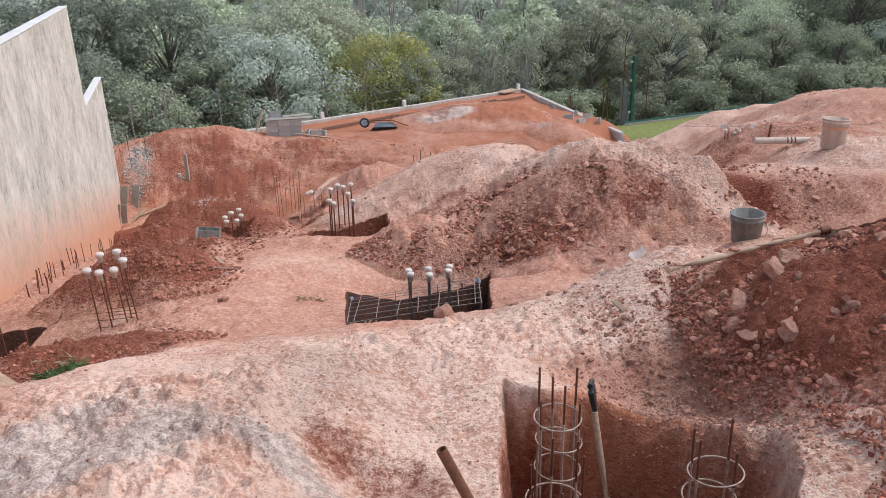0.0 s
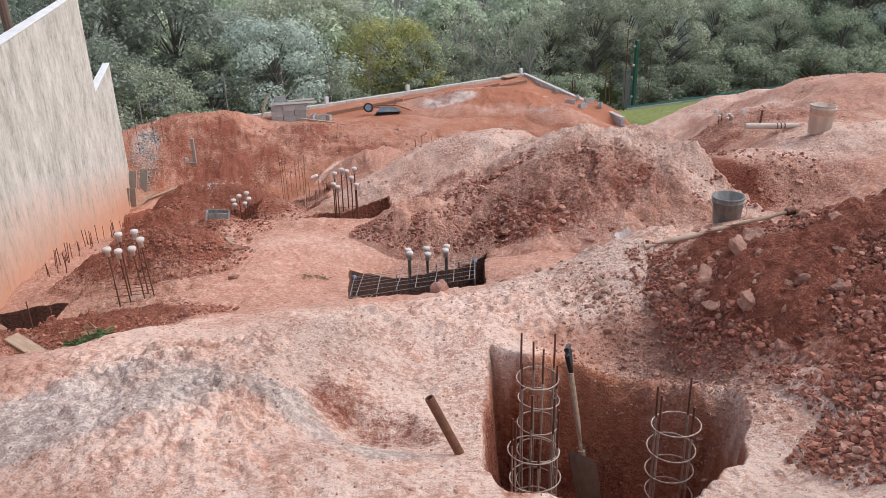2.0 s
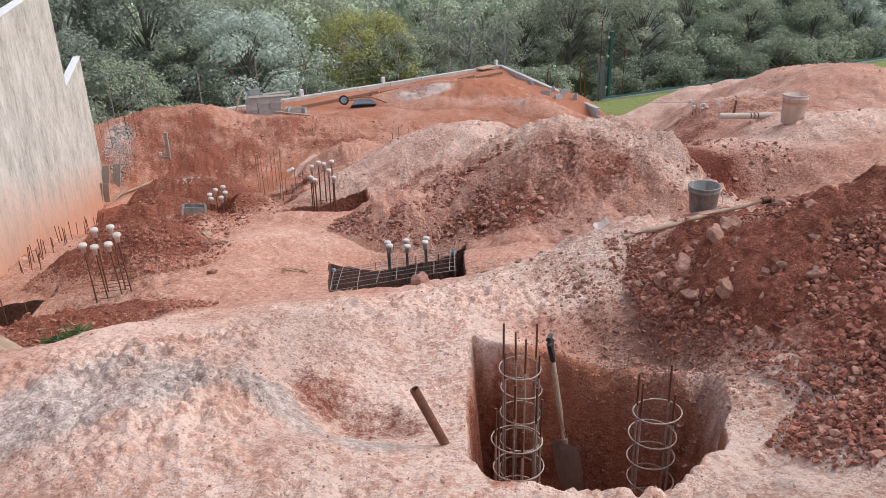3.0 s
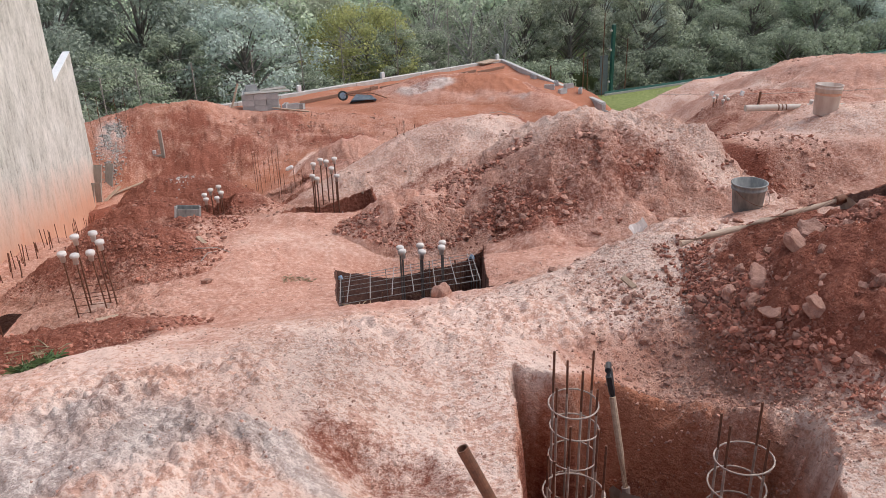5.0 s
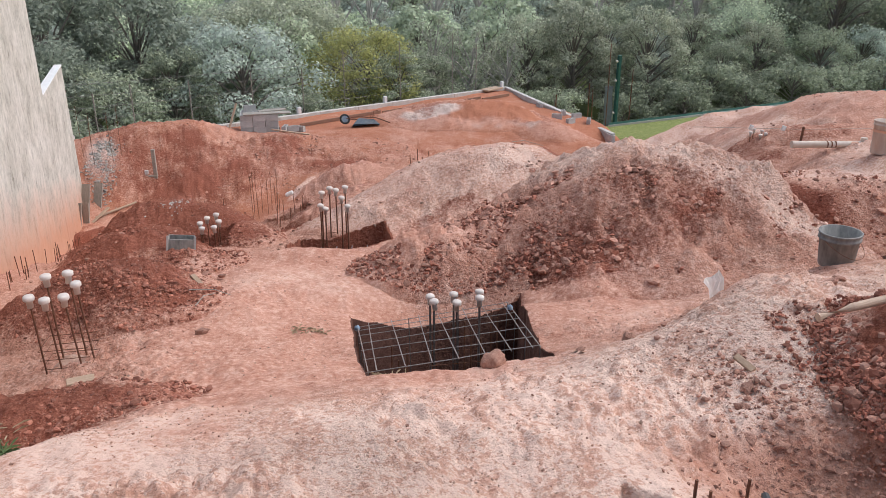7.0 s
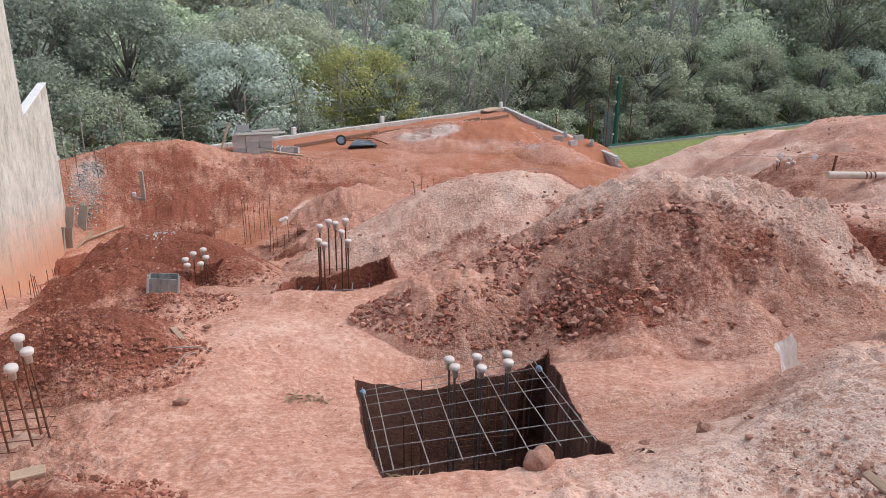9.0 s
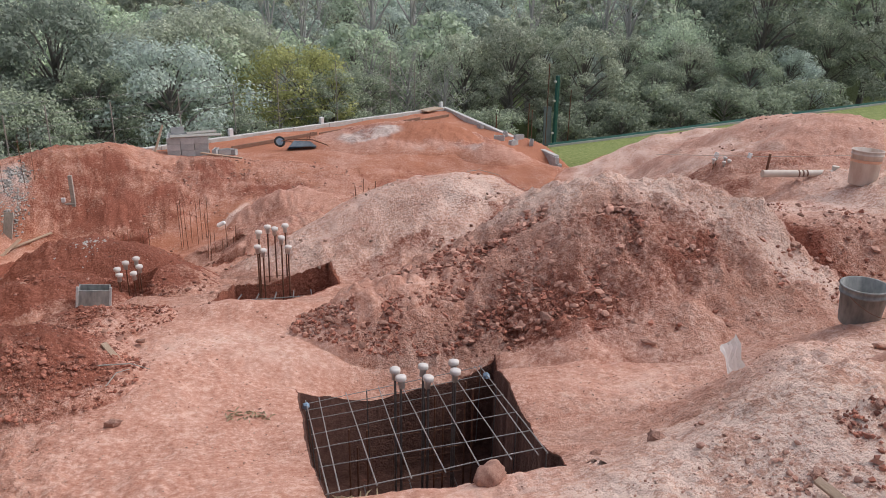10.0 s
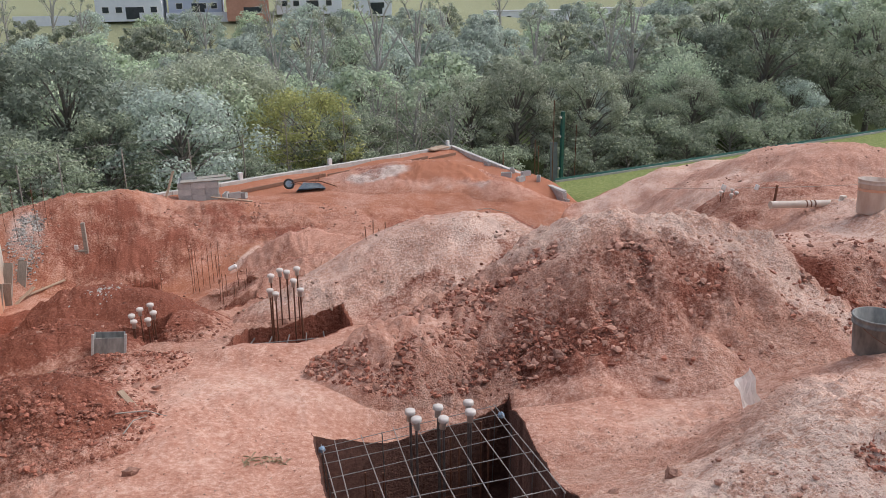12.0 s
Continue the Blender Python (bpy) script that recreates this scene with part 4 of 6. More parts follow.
capped_column(0.47, 6.99, -2.64, ((-0.19, 0.09, -1.38, 0, 0), (-0.18, -0.09, -1.34, 0, 0), (0.0, 0.09, -1.37, 0, 0), (0.0, -0.09, -1.36, 0.0, 0), (0.21, 0.09, -1.36, 0, 0), (0.18, -0.09, -1.33, 0, 0)),
              "six dark column bars with white caps rising out of a pit", BAR, 0.009, (0.35, 0.55, 0.75), cap_size=1.12)
capped_column(-0.5, 11.2, -3.05, ((-0.17, 0.03, -1.76, 0.02, 0), (-0.07, 0.12, -1.73, 0.02, 0), (0.02, 0.12, -1.76, 0.01, 0), (0.14, 0.1, -1.72, 0.01, 0), (0.08, 0.0, -1.83, 0.02, 0), (-0.18, -0.1, -1.89, 0.01, 0), (-0.12, -0.12, -1.93, 0.01, 0), (0.16, -0.08, -1.92, 0.01, 0)),
              "tall column bars with white caps rising out of a pit", RUST, 0.009, (0.3, 0.5, 0.7), cap_size=1.25)
LEFT_Z = rest(-2.33, 6.62)
left_column = capped_column(-2.33, 6.62, LEFT_Z, ((-0.15, -0.09, -0.97, -0.02, 0), (-0.09, 0.09, -0.90, -0.02, 0.01), (-0.04, -0.1, -0.99, -0.03, 0), (0.07, 0.1, -0.88, -0.03, 0), (0.09, -0.08, -0.98, -0.04, 0), (0.14, 0.04, -0.94, -0.04, 0)),
              "six rusty column bars with white caps standing in a concrete foot", RUST, 0.007, (0.06, 0.13, 0.2), cap_size=1.15)
capped_column(-2.09, 11.2, rest(-2.09, 11.2), ((-0.11, -0.02, -2.09, 0, 0), (-0.03, 0.06, -2.05, 0, 0), (0.08, 0.1, -2.02, 0, 0), (-0.08, -0.1, -2.13, 0, 0), (0.07, -0.1, -2.12, 0, 0), (0.12, 0.0, -2.08, 0, 0)),
              "short column bars with white caps in a soil hollow", RUST, 0.007, cap_size=1.2)
FC = rest(6.4, 13.4)
capped_column(6.4, 13.4, FC, ((-0.1, 0.0, FC + 0.11, 0, 0), (0.0, 0.1, FC + 0.14, 0, 0), (0.12, 0.05, FC + 0.12, 0, 0), (0.03, -0.08, FC + 0.08, 0, 0), (0.13, -0.06, FC + 0.1, 0, 0)),
              "short column bars with white caps beside the drain pipe", RUST, 0.007, cap_size=1.0)

bm = bmesh.new()
add_lathe(bm, ((0, 0.035), (0.08, 0.04), (0.15, 0.02), (0.2, -0.05)), 11)
for v in bm.verts:
    v.co += Vector((rnd.uniform(-0.025, 0.025), rnd.uniform(-0.025, 0.025), rnd.uniform(-0.015, 0.015)))
part("concrete_foot", bm, PEBBLE, left_column, "rough pale concrete spill")
board(pose(-2.12, 6.12, rest(-2.12, 6.12) + 0.005, 4, 3, 20), (0.17, 0.08, 0.03), "short pale wood offcut on dark soil")


def loose_bars(x, y, spots, label, heights, lean=0.03, r=0.006, mat=RUST, group="bare starter bars"):
    z = rest(x, y)
    col = thing("starter_bars", pose(x, y, z - 0.1), label, "starter bars", group)
    for (dx, dy), h in zip(spots, heights):
        bar(col, (dx, dy, 0), (dx + rnd.uniform(-lean, lean), dy + rnd.uniform(-lean, lean), h + 0.1), r, mat)
    return col


def ring_spots(n, rx, ry):
    return [(rx * math.cos(k * math.tau / n + 0.3), ry * math.sin(k * math.tau / n + 0.3)) for k in range(n)]


# bars along the foot of the wall
for y, n, h in ((9.2, 4, 0.34), (9.75, 5, 0.40), (10.3, 3, 0.3), (11.4, 5, 0.36), (12.2, 4, 0.42), (14.6, 4, 0.5), (15.6, 4, 0.45), (17.4, 5, 0.5)):
    x = WALL_A + WALL_B * y + 0.32
    loose_bars(x, y, [(rnd.uniform(-0.1, 0.12), -0.22 + 0.44 * k / (n - 1)) for k in range(n)], "rusty starter bars along the foot of the boundary wall", [h * rnd.uniform(0.45, 0.75) for k in range(n)])
# bars in the small pit by the wall
loose_bars(-3.4, 6.4, [(-0.42, 0.05), (-0.3, -0.1), (-0.18, 0.12), (-0.02, -0.08), (0.1, 0.1), (0.2, -0.05), (0.32, 0.08)], "rusty starter bars standing in a small pit", [0.95, 0.8, 0.9, 0.75, 0.95, 0.7, 0.9])
# bars at the foot of the plot
white = loose_bars(-1.62, 18.85, ring_spots(7, 0.3, 0.2), "rusty starter bars hung with a white bag", (0.62, 0.68, 0.5, 0.42, 0.6, 0.4, 0.45))
bm = bmesh.new()
add_box(bm, (0.2, 0.09, 0.09), (0.02, 0.0, 0.78), (0, -25, 0), 0.03)
part("bag", bm, BAG, white, "crumpled white plastic bag")
loose_bars(-2.55, 22.6, ring_spots(8, 0.35, 0.25), "rusty starter bars below the red heap", [rnd.uniform(0.7, 1.25) for k in range(8)])
loose_bars(-3.95, 22.4, ring_spots(6, 0.3, 0.2), "rusty starter bars in front of a square hole", [rnd.uniform(0.5, 0.8) for k in range(6)])
loose_bars(2.95, 15.3, ring_spots(7, 0.25, 0.2), "thin rusty bars behind the pale heap", [rnd.uniform(0.15, 0.3) for k in range(7)])
loose_bars(7.3, 20.5, ring_spots(8, 0.5, 0.25), "rusty starter bars beside the lawn", [rnd.uniform(0.5, 0.95) for k in range(8)])
loose_bars(-7.2, 24.6, ring_spots(6, 0.5, 0.5), "tall rusty bars past the end of the wall", [rnd.uniform(0.9, 1.5) for k in range(6)])
loose_bars(0.75, 13.9, ((0.0, 0.0), (0.1, 0.05), (0.2, 0.0), (0.3, 0.06)), "thin rusty bars on the far flank of the pale heap", (0.3, 0.38, 0.25, 0.33))


# ---- the rebar cage in the large pit ----
def rebar_mat():
    mat = thing("rebar_cage", pose(0, 0, 0), "large tied cage of steel bars lying in a square pit", "rebar cage")
    a, b, c, d = Vector((-0.27, 5.53, -1.13)), Vector((0.77, 5.5, -1.02)), Vector((1.07, 7.79, -1.81)), Vector((-0.305, 7.61, -1.87))

    def top(u, v):
        return a * (1 - u) * (1 - v) + b * u * (1 - v) + c * u * v + d * (1 - u) * v

    def swept(points, r, name):
        bm = bmesh.new()
        add_tube(bm, points, r, 6)
        part(name, bm, BAR_TOP, mat)

    for k, u in enumerate((0.0, 0.05, 0.215, 0.37, 0.525, 0.68, 0.83, 0.955, 1.0)):
        drift = rnd.uniform(-0.03, 0.03)
        swept([top(u + drift * v, v) + Vector((0, 0, 0.008 + rnd.uniform(-0.003, 0.003))) for v in (-0.01, 0.25, 0.5, 0.75, 1.01)], 0.0037, "long_bar")
    for k, v in enumerate((0.03, 0.2, 0.38, 0.56, 0.72, 0.87, 1.0)):
        tilt = rnd.uniform(-0.045, 0.045)
        swept([top(u, v + tilt * (u - 0.5)) + Vector((0, 0, -0.006 + rnd.uniform(-0.004, 0.004))) for u in (-0.01, 0.25, 0.5, 0.75, 1.01)], 0.003, "cross_bar")
    for u, v in [(0, k / 3) for k in range(4)] + [(1, k / 3) for k in range(4)] + [(k / 3, 1) for k in range(1, 3)]:
        p = top(u, v)
        bar(mat, p, (p.x * 0.96 + 0.02, p.y, -2.5), 0.004, BAR, "upright")
    for u, v, h in ((0.2, 0.72, 0.12), (0.24, 0.7, 0.0), (0.3, 0.75, 0.05), (0.68, 0.78, 0.2), (0.72, 0.74, 0.15), (0.78, 0.72, 0.1), (0.86, 0.8, 0.25), (0.9, 0.78, 0.2)):
        p = top(u, v)
        bar(mat, (p.x, p.y, -2.55), (p.x, p.y, -1.9 + h), 0.0075, RUST, "pile_bar")
    for k in range(0, 8, 2):
        bar(mat, (-0.25 + 0.17 * k, 5.6, -2.5), (-0.25 + 0.17 * k, 7.4, -2.5), 0.0055, BAR, "bottom_bar")
        bar(mat, (-0.25, 5.62 + 0.25 * k, -2.49), (0.95, 5.62 + 0.25 * k, -2.49), 0.0055, BAR, "bottom_bar")
    for u, v in ((0.0, 0.93), (0.995, 0.84)):
        bm = bmesh.new()
        bmesh.ops.create_icosphere(bm, subdivisions=1, radius=0.028)
        for w in bm.verts:
            w.co *= rnd.uniform(0.7, 1.3)
        knot = part("spacer", bm, BLUE, mat, "blue plastic spacer")
        knot.matrix_basis = Matrix.Translation(top(u, v))
    return mat


BAR_TOP = plain("dusty_rebar", (0.20, 0.18, 0.17), (0.40, 0.365, 0.34), 0.6, 0.45, 60, 0.3)
rebar_mat()
bm = bmesh.new()
pile = thing("rebar_cage", pose(0, 0, 0), "tied steel bars low in the pit of tall columns", "rebar cage")
for k in range(6):
    bar(pile, (-1.1 + 0.25 * k, 9.95, -2.32), (-0.85 + 0.19 * k, 11.5, -2.56), 0.008, BAR_TOP, "long_bar")
for k in range(4):
    bar(pile, (-1.1, 10.2 + 0.38 * k, -2.37 - 0.05 * k), (-0.3 + 0.13 * k, 10.15 + 0.38 * k, -2.35 - 0.05 * k), 0.007, BAR_TOP, "cross_bar")
side_mat = thing("rebar_cage", pose(0, 0, 0), "flat grid of steel bars in a shallow pit", "rebar cage")
for k in range(7):
    bar(side_mat, (4.55 + 0.2 * k, 7.45, -1.72), (4.6 + 0.2 * k, 8.0, -1.76), 0.006, BAR_TOP, "long_bar")
for k in range(4):
    bar(side_mat, (4.5, 7.5 + 0.15 * k, -1.72), (5.85, 7.52 + 0.15 * k, -1.73), 0.006, BAR_TOP, "cross_bar")


# ---- pile cages, shovel and pipe at the near pit ----
def pile_cage(x, y, top, radius, bars, rings, label, foot=-1.6):
    cage = thing("pile_cage", pose(x, y, foot), label, "pile cage", "pile cages")
    for k, extra in enumerate(bars):
        a = k * math.tau / len(bars) + 0.5
        p, q = radius * math.cos(a), radius * math.sin(a)
        lean = rnd.uniform(-0.012, 0.012)
        bar(cage, (p, q, -0.05), (p + lean, q + lean, top - foot - 0.22 + extra * 0.5), 0.0062, SPLASHED)
        bar(cage, (p + lean, q + lean, top - foot - 0.22 + extra * 0.5), (p + lean * 1.4, q + lean * 1.4, top - foot + extra), 0.006, RUST, "bar_end")
    for z in rings:
        ring(cage, (rnd.uniform(-0.01, 0.01), rnd.uniform(-0.01, 0.01), z - foot), radius + 0.012, 0.0042, SPLASHED, (rnd.uniform(-5, 5), rnd.uniform(-5, 5)))
    return cage


pile_cage(0.87, 3.40, -0.45, 0.108, (0.0, -0.06, 0.02, -0.1, 0.0, -0.14), (-0.69, -0.83, -1.0, -1.2, -1.42), "round pile cage of rusty bars and cement splashed rings")
pile_cage(0.78, 3.06, -0.68, 0.128, (0.02, 0.0, -0.09, -0.02, -0.12, 0.03), (-0.93, -1.11, -1.3, -1.48), "wide pile cage of rusty bars and cement splashed rings")
pile_cage(1.52, 2.98, -0.55, 0.116, (0.03, -0.04, 0.0, -0.06), (-0.77, -0.92, -1.06, -1.22, -1.4), "round pile cage beside the shovel in the pit")


def shovel():
    tool = thing("shovel", Matrix.Translation((1.13, 3.15, -1.41)) @ Vector((-0.09, 0.31, 0.93)).to_track_quat("Z", "X").to_matrix().to_4x4() @ pose(0, 0, 0, 0, 0, -35), "clay caked shovel with black grip leaning in the pit", "shovel")
    bm = bmesh.new()
    add_tube(bm, ((0, 0, 0.24), (0, 0, 0.5), (0.004, 0, 0.78)), (0.017, 0.0165, 0.016), 10)
    part("handle", bm, TIMBER, tool, "pale wooden handle")
    bm = bmesh.new()
    add_tube(bm, ((0, 0, 0.74), (0, 0, 0.80), (0.02, 0, 0.83), (0.062, 0, 0.90), (0.055, 0, 0.925), (-0.055, 0, 0.925), (-0.062, 0, 0.90), (-0.02, 0, 0.83), (0, 0, 0.80)), 0.0155, 8)
    part("grip", bm, BLACK, tool, "black plastic grip")
    bm = bmesh.new()
    rows = []
    for z, half, dip in ((0.0, 0.085, 0.012), (0.05, 0.115, 0.02), (0.14, 0.125, 0.024), (0.235, 0.12, 0.022), (0.262, 0.085, 0.014)):
        rows.append([bm.verts.new((half * u, -dip * (1 - u * u) - (0.012 if abs(u) < 0.2 else 0), z)) for u in (-1, -0.6, -0.2, 0, 0.2, 0.6, 1)])
    for p, q in zip(rows, rows[1:]):
        for k in range(6):
            bm.faces.new((p[k], p[k + 1], q[k + 1], q[k]))
    bmesh.ops.solidify(bm, geom=bm.faces[:], thickness=0.004)
    blade = part("blade", bm, BLADE, tool, "clay caked steel blade")
    blade.matrix_basis = pose(0, 0, 0, 0, 0, 40) @ Matrix.Scale(1.15, 4)
    bm = bmesh.new()
    add_tube(bm, ((0, -0.012, 0.17), (0, 0, 0.24), (0, 0, 0.32)), (0.014, 0.02, 0.021), 10)
    part("socket", bm, BLADE, tool)


shovel()


def open_pipe(name, a, b, r, mat, label, category):
    a, b = Vector(a), Vector(b)
    bm = bmesh.new()
    add_lathe(bm, ((r * 0.8, 0), (r, 0), (r, (b - a).length), (r * 0.8, (b - a).length), (r * 0.8, 0)), 16)
    ob = part(name, bm, mat)
    ob.matrix_basis = Matrix.Translation(a) @ (b - a).to_track_quat("Z", "Y").to_matrix().to_4x4()
    return tagged(ob, label, category)


open_pipe("steel_pipe", (0.42, 2.41, -0.68), (0.19, 2.45, -0.155), 0.021, RUST, "rusty steel pipe stuck aslant in the clay", "pipe")


def hoe(a, b):
    """A long hoe lying with its blade up the heap."""
    a, b = Vector(a), Vector(b)
    tool = thing("hoe", Matrix.Translation(a) @ (b - a).to_track_quat("Z", "Y").to_matrix().to_4x4() @ pose(0, 0, 0, 0, 0, 115), "long wooden handled hoe lying on the heap of clods", "hoe")
    length = (b - a).length
    bm = bmesh.new()
    add_tube(bm, [(0.006 * math.sin(2.2 * k), 0, length * k / 6) for k in range(7)], (0.021, 0.0205, 0.02, 0.02, 0.0195, 0.019, 0.018), 12)
    part("handle", bm, TIMBER_POLE, tool, "pale wooden handle")
    bm = bmesh.new()
    add_lathe(bm, ((0.019, length - 0.05), (0.028, length - 0.04), (0.029, length + 0.02), (0.02, length + 0.03)), 14)
    part("eye", bm, RUST, tool)
    bm = bmesh.new()
    rows = [[bm.verts.new((half * u, d, length - 0.01 + 0.03 * (1 - u * u) - 0.10 * (d - 0.02))) for u in (-1, -0.5, 0, 0.5, 1)] for d, half in ((0.02, 0.04), (0.06, 0.075), (0.13, 0.09), (0.2, 0.095))]
    for p, q in zip(rows, rows[1:]):
        for k in range(4):
            bm.faces.new((p[k], p[k + 1], q[k + 1], q[k]))
    bmesh.ops.solidify(bm, geom=bm.faces[:], thickness=0.004)
    part("blade", bm, BLADE, tool, "worn steel blade")


TIMBER_POLE = plain("smooth_worn_pole", (0.40, 0.27, 0.19), (0.60, 0.45, 0.34), 0.7, 0.0, 30, 0.15, stretch=(6, 6, 0.5))
hoe((1.83, 4.48, -0.385), (2.97, 4.68, -0.255))


# ---- buckets ----
def bucket(m, r0, r1, h, mat, label, handle=True, band=None):
    pail = thing("bucket", m, label, "bucket", "buckets")
    bm = bmesh.new()
    add_lathe(bm, ((0, 0), (r0, 0), (r0 + 0.004, 0.01), (r1 - 0.006, h - 0.06), (r1 + 0.004, h - 0.058), (r1 + 0.005, h - 0.044), (r1 - 0.003, h - 0.042), (r1, h - 0.012), (r1 + 0.008, h - 0.01), (r1 + 0.008, h),
                   (r1 - 0.006, h), (r0 - 0.004, 0.008), (0, 0.008)), 36)
    body = part("body", bm, mat, pail)
    body.data.polygons.foreach_set("use_smooth", [True] * len(body.data.polygons))
    if band:
        bm = bmesh.new()
        z0, z1 = h * 0.66, h * 0.74
        add_lathe(bm, ((r0 + (r1 - r0) * z0 / h + 0.003, z0), (r0 + (r1 - r0) * z1 / h + 0.003, z1)), 36)
        part("printed_band", bm, band, pail, "faded orange printed band")
    if handle:
        bm = bmesh.new()
        add_tube(bm, [((r1 + 0.012) * math.cos(a * math.pi / 12), -0.05 * math.sin(a * math.pi / 12) - (r1 + 0.012) * 0.9 * math.sin(a * math.pi / 12), h - 0.05 - 0.12 * math.sin(a * math.pi / 12)) for a in range(13)], 0.0022, 5)
        part("bail", bm, RUST, pail, "thin wire bail")
    return pail


bucket(pose(3.47, 6.72, rest(3.47, 6.72) - 0.015, 0, -1, 20), 0.126, 0.153, 0.28, PLASTIC_GREY, "dusty grey plastic bucket standing on pale clay")
bucket(pose(6.55, 10.5, rest(6.55, 10.5) - 0.02, -2, 2, 0), 0.155, 0.178, 0.42, BUCKET_WHITE, "tall clay smeared white bucket with faded orange band", False, BUCKET_BAND)


# ---- mortar box by the capped bars ----
def mortar_box(m):
    box = thing("mortar_box", m, "small grey board box with pale corner battens on red soil", "box")
    for name, size, at in (("side", (0.42, 0.02, 0.26), (0, -0.16, 0.13)), ("side", (0.42, 0.02, 0.26), (0, 0.16, 0.13)), ("end", (0.02, 0.30, 0.26), (-0.2, 0, 0.13)), ("end", (0.02, 0.30, 0.26), (0.2, 0, 0.13)), ("bottom", (0.4, 0.3, 0.02), (0, 0, 0.01))):
        bm = bmesh.new()
        add_box(bm, size, at, bevel=0.003)
        part(name, bm, PLASTIC_GREY, box)
    for x in (-0.215, 0.215):
        bm = bmesh.new()
        add_box(bm, (0.035, 0.035, 0.30), (x, -0.165, 0.15), bevel=0.004)
        part("batten", bm, BLOCK, box, "pale batten")
    return box


mortar_box(pose(-2.34, 10.5, rest(-2.34, 10.5) - 0.02, -6, 8, 8) @ Matrix.Diagonal((0.72, 0.72, 0.98, 1)))
RUSTY_BOARD = plain("clay_stained_timber", (0.17, 0.085, 0.055), (0.33, 0.19, 0.13), 0.9, 0.0, 40, 0.4, stretch=(1, 8, 8))
board(pose(-2.75, 9.6, rest(-2.75, 9.6) + 0.03, 0, -7, 24), (0.95, 0.1, 0.028), "weathered board lying on the low red heap", RUSTY_BOARD)
board(pose(-1.69, 8.08, rest(-1.69, 8.08) + 0.008, 0, 4, -62), (0.28, 0.045, 0.02), "short pale board splinter on dark soil")
board(pose(-2.6, 4.92, rest(-2.6, 4.92) + 0.01, 4, 8, -38), (0.46, 0.11, 0.03), "pale weathered board end lying on red soil")
board(pose(1.57, 4.6, rest(1.57, 4.6) + 0.02, 25, 14, -70), (0.12, 0.035, 0.018), "small pale wood offcut stuck in clay")
board(pose(-6.65, 23.2, rest(-6.65, 23.2) + 0.03, 0, -8, 40), (1.2, 0.1, 0.03), "pale board lying below the wall end")
board(pose(-7.05, 22.7, rest(-7.05, 22.7) + 0.05, 0, -20, 60), (1.0, 0.1, 0.03), "board leaning on soil below the wall end")
for k, (x, y, tilt, h) in enumerate(((-7.36, 22.0, 76, 1.5), (-7.30, 22.5, 80, 1.2), (-7.42, 23.0, 72, 1.7), (-7.2, 23.4, 68, 1.3))):
    board(pose(x, y, rest(x, y) - 0.05, 0, -tilt, 75), (h, 0.24, 0.03), "grey formwork board leaning at the end of the wall", TIMBER_GREY, "formwork_board", "formwork boards")

# dry twigs
for a, b, c in (((-1.62, 7.5, 0), (-1.57, 7.62, 0.03), (-1.5, 7.72, 0.01)), ((-1.7, 7.7, 0.01), (-1.5, 7.76, 0.02), (-1.38, 7.8, 0.0)), ((2.2, 12.9, 0.02), (2.4, 13.0, 0.08), (2.7, 12.95, 0.03))):
    bm = bmesh.new()
    add_tube(bm, [(x, y, rest(x, y) + z + 0.012) for x, y, z in (a, b, c)], (0.005, 0.0045, 0.003), 6)
    tagged(part("dry_branch", bm, TIMBER_GREY), "dry bent branch lying on the clay", "branch", "dry branches")

# post with a level on the red heap
post = thing("stake", pose(-5.78, 24.5, rest(-5.78, 24.5) - 0.1), "grey stake with a small white gauge on the red heap", "stake")
bm = bmesh.new()
add_box(bm, (0.1, 0.1, 0.95), (0, 0, 0.45), bevel=0.01)
part("shaft", bm, TIMBER_GREY, post)
bm = bmesh.new()
add_box(bm, (0.34, 0.12, 0.05), (-0.12, 0, 0.14), bevel=0.008)
part("foot_board", bm, TIMBER_GREY, post)
bm = bmesh.new()
add_box(bm, (0.1, 0.08, 0.12), (-0.25, 0, 0.25), bevel=0.01)
part("gauge", bm, COPING, post, "white gauge")


# ---- drain pipe, string line and stake ----
def drain_pipe():
    z = max(rest(x, 11.6) for x in (6.1, 6.5, 7.0, 7.5, 8.0)) - 0.04
    pipe = thing("drain_pipe", pose(5.95, 11.62, z, 0, 1.0, -4), "long white plastic drain pipe with dark rings lying on soil", "pipe")
    bm = bmesh.new()
    add_rod(bm, (0, 0, 0.05), (5.4, 0, 0.03), 0.05, 20)
    part("tube", bm, PVC, pipe)
    for x in (0.5, 0.56, 0.62, 1.3, 1.36, 2.4, 2.46, 2.52, 2.58, 3.3, 3.36):
        bm = bmesh.new()
        add_rod(bm, (x, 0, 0.05), (x + 0.02, 0, 0.05), 0.0515, 20)
        part("mark", bm, RUST, pipe, "dark ring mark")
    bm = bmesh.new()
    add_rod(bm, (1.05, 0, 0.03), (1.05, 0, 0.15), 0.045, 14)
    part("branch", bm, PVC, pipe)
    return pipe


